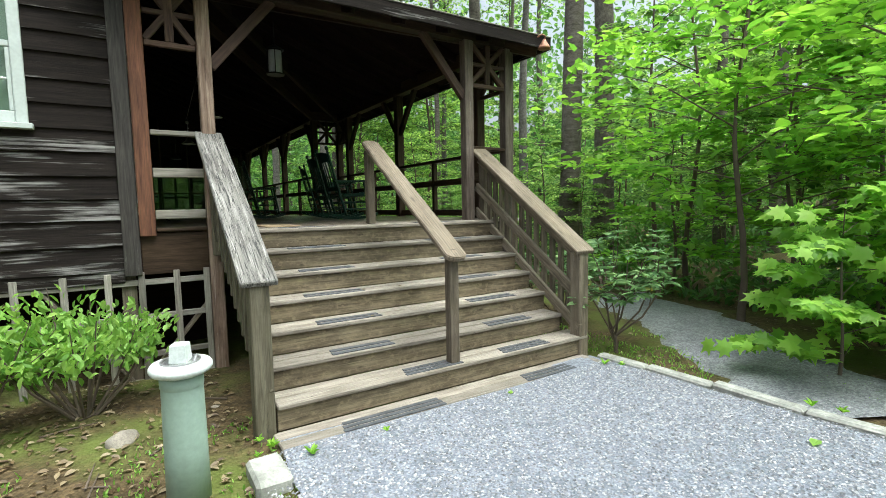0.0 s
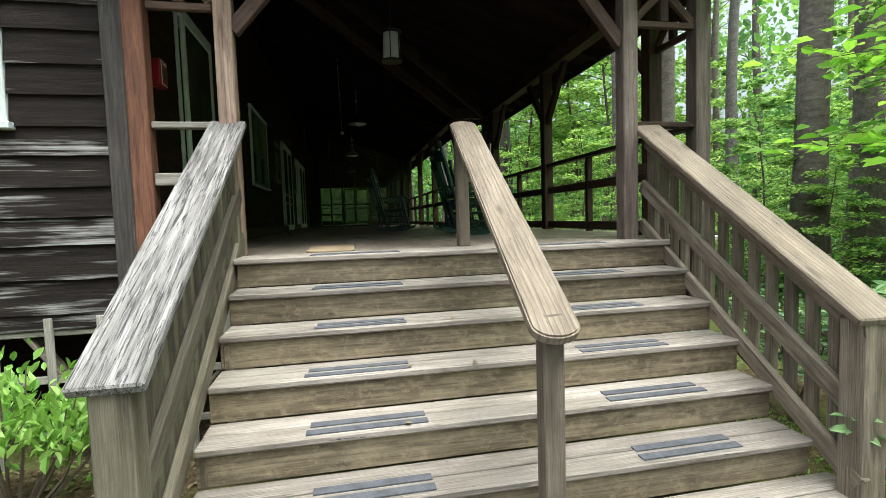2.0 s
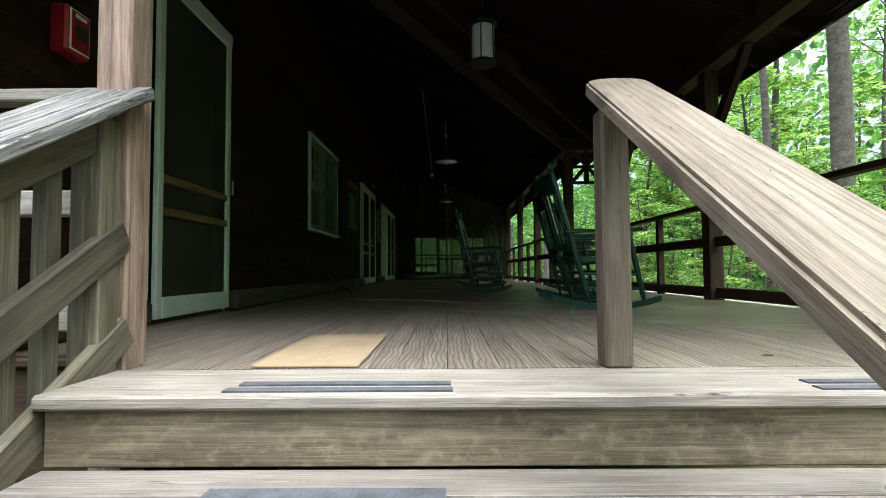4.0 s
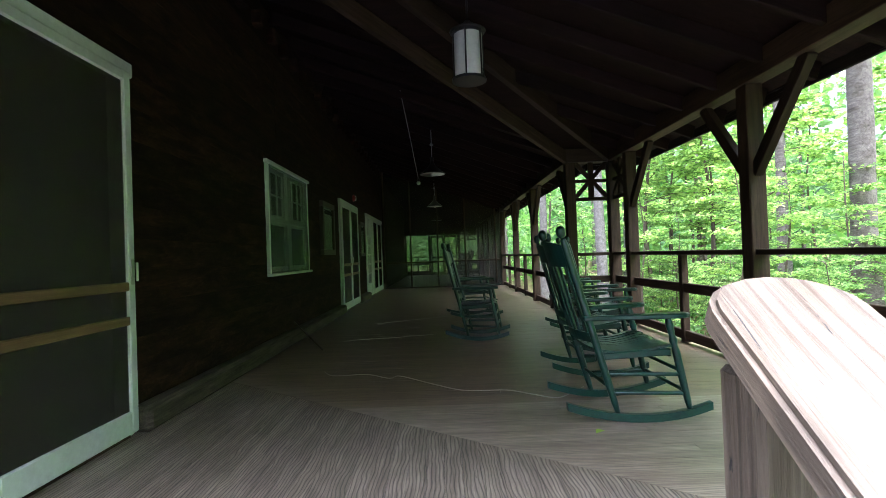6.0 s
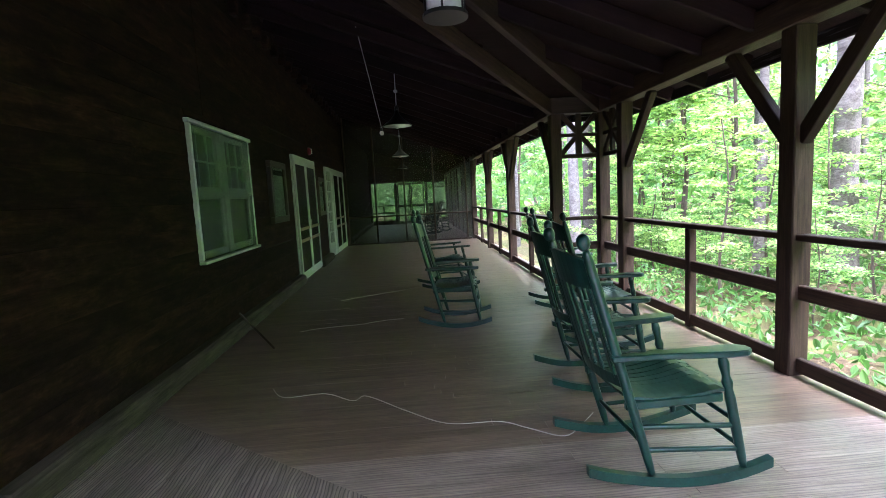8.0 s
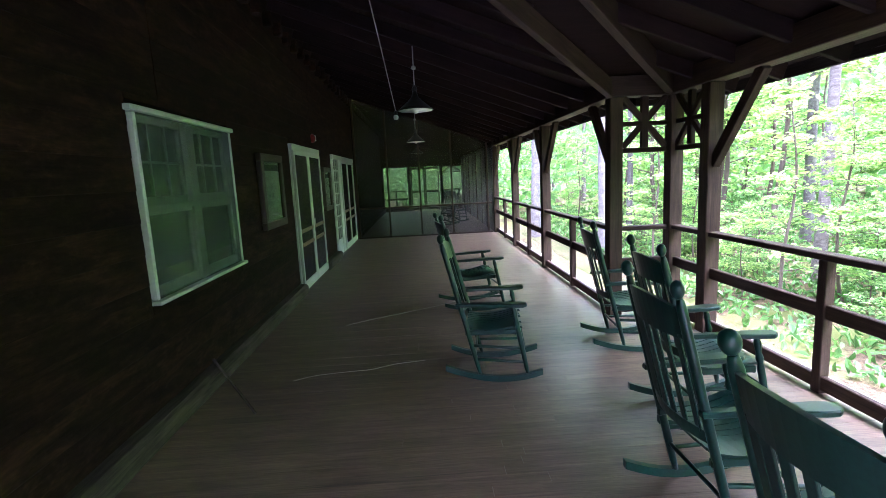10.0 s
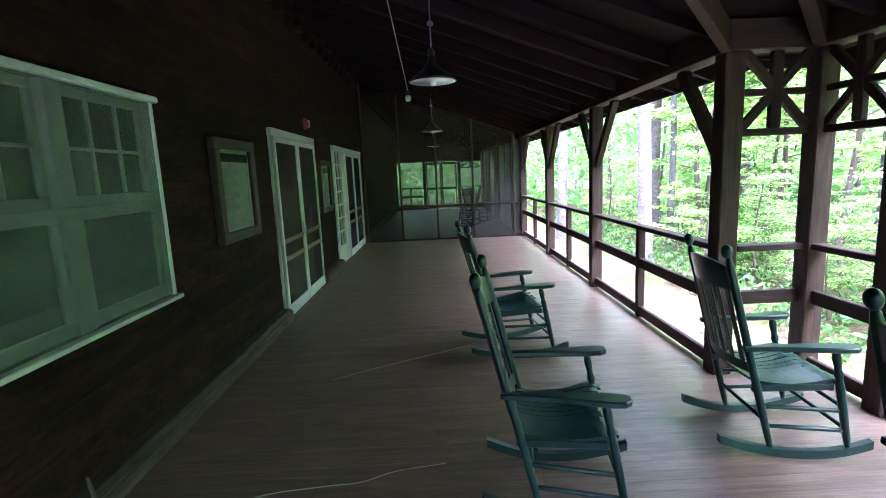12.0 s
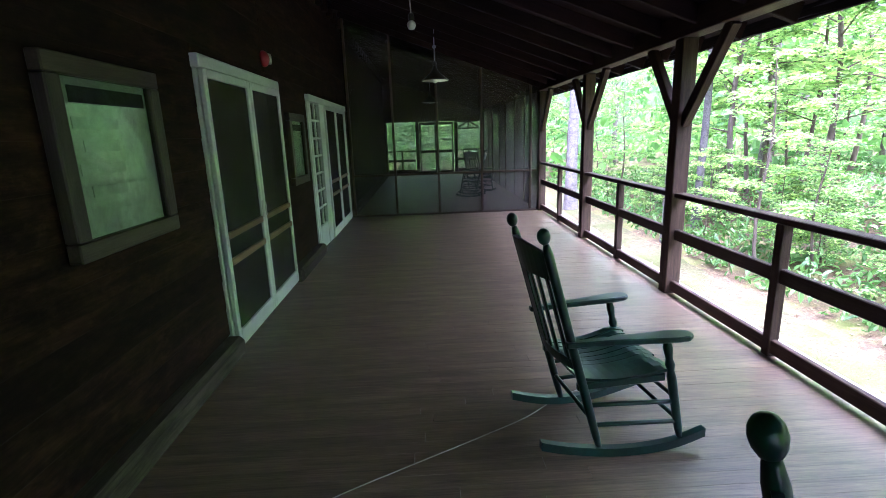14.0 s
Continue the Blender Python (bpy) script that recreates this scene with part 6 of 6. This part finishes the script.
def rhododendron(seed, label):
    """Short trunk, crooked bare limbs that fork twice, and whorls of long leathery leaves at the tips."""
    rs = np.random.RandomState(seed)
    t = thing("rhododendron", label, "shrub", "shrubs")
    wood_m, C, D, N, S = [tube([(0, 0, -0.05), (0.01, 0.0, 0.08), (0.0, 0.02, 0.17)], [0.026, 0.021, 0.019], 8)], [], [], [], []
    tips = []
    for i in range(8):
        az = i * 0.785 + rs.uniform(-0.3, 0.3)
        reach = rs.uniform(0.3, 0.66) * (1.0 if math.cos(az) > -0.1 else 0.38)
        rise = rs.uniform(0.42, 0.62)
        a = Vector((0, 0.02, 0.10 + 0.07 * rs.rand()))
        b = Vector((math.cos(az) * reach * 0.55, math.sin(az) * reach * 0.55, 0.17 + rise * 0.42))
        c = Vector((math.cos(az + 0.15) * reach, math.sin(az + 0.15) * reach, 0.2 + rise))
        wood_m.append(tube([a, a.lerp(b, 0.5) + Vector((rs.normal(0, 0.025), rs.normal(0, 0.025), -0.03)), b, c], [0.014, 0.012, 0.010, 0.007], 6))
        for q in range(7):
            e = c + Vector((rs.normal(0, 0.17) + 0.06 * math.cos(az), rs.normal(0, 0.17) + 0.06 * math.sin(az), rs.uniform(-0.12, 0.48)))
            st = b.lerp(c, rs.uniform(0.3, 1.0))
            wood_m.append(tube([st, st.lerp(e, 0.5) + Vector((rs.normal(0, 0.02), rs.normal(0, 0.02), 0.02)), e], [0.006, 0.005, 0.003], 5))
            tips.append(e)
    for e in tips:
        for layer in range(2):
            for q in range(7):
                an = q * 0.9 + rs.uniform(0, 0.5)
                d = np.array((math.cos(an), math.sin(an), rs.uniform(-0.35, 0.25) + 0.3 * layer))
                L = rs.uniform(0.09, 0.145) * (1 - 0.2 * layer)
                C.append(np.array(e) + d * L * 0.55 - np.array((0, 0, 0.05 * (1 - layer))))
                D.append(d), N.append(np.array((0, 0, 1.0)) + rs.normal(0, 0.45, 3)), S.append(L)
    part("branchwork", join(*wood_m), TWIG, t)
    part("foliage", leaves_mesh(C, D, N, np.array(S), 0.38, 0.07), LEAF_RHODO, t)
    return t


rhododendron(62, "rhododendron with leathery leaf whorls on bare crooked stems").matrix_basis = pose(4.29, 3.47, GROUND, 0, 0, -10)
rhododendron(64, "smaller rhododendron growing behind the stair railing").matrix_basis = pose(4.75, 4.7, GROUND, 0, 0, 110) @ Matrix.Diagonal((0.8, 0.8, 0.8, 1))

# woods beyond, ferns, litter and chips: past counting
rs = np.random.RandomState(5)
nfar = 62000
ang = rs.uniform(-1.5, 2.4, nfar)
dist = 26 + 26 * rs.random(nfar)
hz = 0.2 + 17 * rs.random(nfar) ** 1.3
C = np.stack([3 + dist * np.cos(ang), 8 + dist * np.sin(ang), hz + 0.035 * (dist - 14)], axis=1)
clump = np.sin(C[:, 0] * 0.9) + np.sin(C[:, 1] * 0.8 + 1) + np.sin(C[:, 2] * 1.1 + C[:, 0] * 0.3)
C = C[clump > -0.9]
C = C[~((C[:, 0] < 6) & (C[:, 1] < 34))]
D, N = rs.normal(0, 1, C.shape), rs.normal(0, 0.5, C.shape) + np.array([0, 0, 1.0])
tagged(part("far_woods", leaves_mesh(C, D, N, rs.uniform(0.35, 0.75, len(C)), 0.7), FAR), "dense green woods beyond the clearing", "woods", "", "stuff")
nf = 24000
x = 7.3 + 14.5 * rs.random(nf) ** 1.25
y = rs.uniform(-3, 34, nf)
C = np.array([(a, b, ground_z(a, b) + h) for a, b, h in zip(x, y, 0.05 + 0.35 * rs.random(nf) ** 1.5)])
D, N = rs.normal(0, 1, C.shape) + np.array([0, 0, 0.5]), rs.normal(0, 0.5, C.shape) + np.array([0, 0, 1.0])
tagged(part("undergrowth", leaves_mesh(C, D, N, rs.uniform(0.10, 0.24, nf), 0.4), LEAF_LOW), "low ferns and seedlings on the forest floor", "undergrowth", "", "stuff")
nl = 3200
x = np.concatenate([rs.uniform(-2.5, 0.6, nl // 2), rs.uniform(4.1, 8, nl // 2)])
y = np.concatenate([rs.uniform(2.4, 5.4, nl // 2), rs.uniform(0, 26, nl // 2)])
C = np.array([(a, b, ground_z(a, b) + 0.012) for a, b in zip(x, y)])
D, N = rs.normal(0, 1, C.shape) * np.array([1, 1, 0.15]), rs.normal(0, 0.25, C.shape) + np.array([0, 0, 1.0])
tagged(part("leaf_litter", leaves_mesh(C, D, N, rs.uniform(0.025, 0.07, nl), 0.5), LITTER), "dry brown leaves and bark scattered on soil", "leaf litter", "", "stuff")
nm = 5000
x = np.concatenate([rs.uniform(-1.8, 0.7, nm // 2), rs.uniform(4.05, 5.2, nm // 2)])
y = np.concatenate([rs.uniform(1.8, 3.9, nm // 2), rs.uniform(0.5, 5.2, nm // 2)])
keep = np.array([noise.noise(Vector((a * 1.5, b * 1.5, 7))) > -0.05 for a, b in zip(x, y)])
C = np.array([(a, b, ground_z(a, b) + 0.014) for a, b in zip(x[keep], y[keep])])
D, N = rs.normal(0, 0.5, C.shape) + np.array([0, 0, 1.0]), rs.normal(0, 1, C.shape)
tagged(part("moss_grass", leaves_mesh(C, D, N, rs.uniform(0.02, 0.05, len(C)), 0.35), LEAF_BUSH), "short moss and grass tufts on bare soil", "grass", "", "stuff")
npb = 42000
y = rs.uniform(-1.2, 3.2, npb)
x = rs.uniform(0.5, 4.4, npb)
ok = x < np.array([kerb_x(b) - 0.02 for b in y])
x, y = x[ok], y[ok]
z = np.array([GROUND + 0.058 + 0.012 * noise.noise(Vector((a * 1.3, b * 1.3, 2))) for a, b in zip(x, y)])
s = rs.uniform(0.004, 0.0105, len(x))[:, None]
cc = np.stack([x, y, z], axis=1)
base = np.array([(-1, -0.6, 0), (0.9, -0.8, 0), (1.1, 0.5, 0), (-0.7, 0.9, 0), (0.1, 0.0, 0.75)])
th = rs.uniform(0, 6.28, len(x))
V = []
for b in base:
    j = b + rs.normal(0, 0.18, (len(x), 3)) * np.array([1, 1, 0.6])
    V.append(cc + s * np.stack([j[:, 0] * np.cos(th) - j[:, 1] * np.sin(th), j[:, 0] * np.sin(th) + j[:, 1] * np.cos(th), j[:, 2]], axis=1))
V = np.stack(V, axis=1).reshape(-1, 3)
i = np.arange(len(x))[:, None] * 5
tagged(part("gravel_chips", (V.tolist(), [], np.concatenate([i + np.array([[a, b, 4]]) for a, b in ((0, 1), (1, 2), (2, 3), (3, 0))]).tolist()), PEBBLE), "loose angular grey gravel chips", "gravel", "", "stuff")
# backdrop of distant trees
bv = []
for k in range(97):
    a = -2.6 + 5.6 * k / 96
    h = 13 + 5 * noise.noise(Vector((k * 0.4, 0, 0))) + 3 * noise.noise(Vector((k * 1.9, 3, 0)))
    for z in (-2, h * 0.5, h):
        bv.append((3 + 62 * math.cos(a), 8 + 62 * math.sin(a), z))
BACK = ground_material("distant foliage", [(0.3, (0.02, 0.05, 0.015)), (0.5, (0.06, 0.13, 0.03)), (0.75, (0.14, 0.25, 0.05))], 0.6, 1.6, 1.0)
tagged(part("backdrop", (bv, [], [(k * 3 + j, (k + 1) * 3 + j, (k + 1) * 3 + j + 1, k * 3 + j + 1) for k in range(96) for j in range(2)]), BACK), "distant wall of green forest", "forest", "", "structure")

# weeds at the step foot and kerb, twigs on the soil


def weed(seed, height):
    r = np.random.RandomState(seed)
    C, D, N, S = [], [], [], []
    for q in range(16):
        an, L = q * 2.4 + r.rand(), height * r.uniform(0.5, 1.0)
        d = np.array((math.cos(an), math.sin(an), r.uniform(0.5, 1.6)))
        C.append(d / np.linalg.norm(d) * L * 0.55), D.append(d), N.append(np.array((-math.cos(an), -math.sin(an), 0.9))), S.append(L)
    t = thing("weed", "small green weed sprouting from the gravel edge", "weed", "weeds")
    part("foliage", leaves_mesh(C, D, N, np.array(S), 0.34), LEAF_NEAR, t)
    return t


sprig = weed(3, 0.10)
for n, (x, y, size) in enumerate(((0.84, 3.06, 0.8), (0.66, 3.30, 0.9), (1.37, 3.08, 0.6), (2.49, 3.09, 0.5), (3.69, 3.13, 1.0), (3.80, 3.02, 0.7), (4.15, 1.62, 1.0), (4.20, 1.45, 0.8), (0.60, 3.42, 0.7), (0.55, 3.22, 0.6))):
    m = Matrix.Translation((x, y, GROUND + 0.055)) @ Matrix.Rotation(n * 1.3, 4, "Z") @ Matrix.Diagonal((size, size, size, 1))
    if n:
        copy_thing(sprig, m)
    else:
        sprig.matrix_basis = m
rw = random.Random(77)
for n in range(14):
    x, y, a, L = rw.uniform(-1.2, 0.45), rw.uniform(3.25, 4.95), rw.uniform(0, 3.14), rw.uniform(0.12, 0.42)
    pts = [Vector((x + math.cos(a) * L * (f - 0.5), y + math.sin(a) * L * (f - 0.5) + 0.02 * math.sin(f * 4 + n), 0)) for f in (0, 0.35, 0.7, 1)]
    pts = [Vector((p.x, p.y, ground_z(p.x, p.y) + 0.009)) for p in pts]
    tagged(part("fallen_twig", tube(pts, [0.007, 0.006, 0.005, 0.003], 6), TWIG, smooth=True), "dead brown twig lying on the soil", "twig", "fallen twigs")

# leaves fallen on steps and porch
for n, (x, y, z, m) in enumerate(((1.75, 4.28, FLOOR - RISE * 3, 0), (2.05, 4.55, FLOOR - RISE * 2, 0), (2.1, 4.25, FLOOR - RISE * 3, 0), (1.7, 4.0, FLOOR - RISE * 4, 0), (2.73, 7.40, FLOOR, 1), (2.2, 5.35, FLOOR, 0), (2.9, 5.5, FLOOR, 0), (3.5, 1.36, GROUND + 0.062, 2))):
    lm = leaves_mesh([(0, 0, 0.006)], [(1, 0.3, 0.1)], [(0, 0, 1)], np.array([(0.045, 0.075, 0.11)[m]]), 0.6)
    tagged(part("fallen_leaf", lm, LEAF_BUSH if m else LITTER, matrix=pose(x, y, z + 0.004, 0, 0, 50 * n)), ("yellowed fallen leaf on the weathered boards", "green fallen leaf on the porch boards", "broad green fallen leaf on the gravel")[m], "leaf", "fallen leaves")

# ---- porch floor boards ----
floor = structure("floor", "worn grey-brown porch floorboards with a mitred change of direction", "floor")
block("apron_board", (NARROW_X + 0.112, JOG_Y + 0.05, FLOOR - 0.05), (NARROW_X + 0.30, LAST_Y, FLOOR - 0.012), LEDGE, floor, "y")
block("apron_board", (WIDE_X + 0.092, END_Y + 0.02, FLOOR - 0.05), (WIDE_X + 0.28, JOG_Y + 0.2, FLOOR - 0.012), LEDGE, floor, "y")


def mitre_y(x):
    return 5.45 + (WIDE_X + 0.08 - x) * 0.765


BW = 0.086


def plank(quad, z1, mat, grain):
    """A floorboard from its four corners in plan, its ends cut at any angle; local x runs along the grain."""
    cx, cy = sum(p[0] for p in quad) / 4, sum(p[1] for p in quad) / 4
    turn = 90 if grain == "y" else 0
    loc = [((x - cx, y - cy) if not turn else (y - cy, cx - x)) for x, y in quad]
    v = [(x, y, z) for z in (-0.03, 0.0) for x, y in loc]
    f = [(3, 2, 1, 0), (4, 5, 6, 7)] + [(k, (k + 1) % 4, 4 + (k + 1) % 4, 4 + k) for k in range(4)]
    return part("floorboard", (v, [], f), mat, floor, matrix=pose(cx, cy, z1, 0, 0, turn))


def mitre_x(y):
    return WIDE_X + 0.08 - (y - 5.45) / 0.765


x = -0.02
while x < WIDE_X:
    y0 = TOP_Y + 0.334 if 0.72 <= x < 3.92 else END_Y + 0.02
    xe = min(x + BW, WIDE_X + 0.08)
    ya, yb = mitre_y(x + 0.001) - 0.002, mitre_y(xe - 0.001) - 0.002
    if yb - y0 > 0.03:
        plank(((x + 0.001, y0), (xe - 0.001, y0), (xe - 0.001, yb), (x + 0.001, ya)), FLOOR - 0.0005 - 0.001 * rnd.random(), FLOORGREY, "y")
    x += BW
y = END_Y + 0.06
while y < SCREEN_Y + 1.0:
    xr = WIDE_X + 0.09 if y < JOG_Y else NARROW_X + 0.11
    ya, yb = y + 0.0004, y + BW - 0.0004
    xa, xb = max(0.0, mitre_x(ya)), max(0.0, mitre_x(yb))
    if xr - xa > 0.05:
        top = FLOOR - 0.0005 - 0.0008 * rnd.random()
        cutx = xa + (xr - xa) * rnd.uniform(0.35, 0.65)
        plank(((xa, ya), (cutx - 0.001, ya), (cutx - 0.001, yb), (xb, yb)), top, FLOORMID if y < 8.0 else FLOORWOOD, "x")
        plank(((cutx + 0.001, ya), (xr, ya), (xr, yb), (cutx + 0.001, yb)), top, FLOORMID if y < 8.0 else FLOORWOOD, "x")
    y += BW
block("far_boards", (0.0, SCREEN_Y + 1.0, FLOOR - 0.03), (NARROW_X + 0.11, LAST_Y, FLOOR - 0.001), FLOORWOOD, floor, "x", 0)
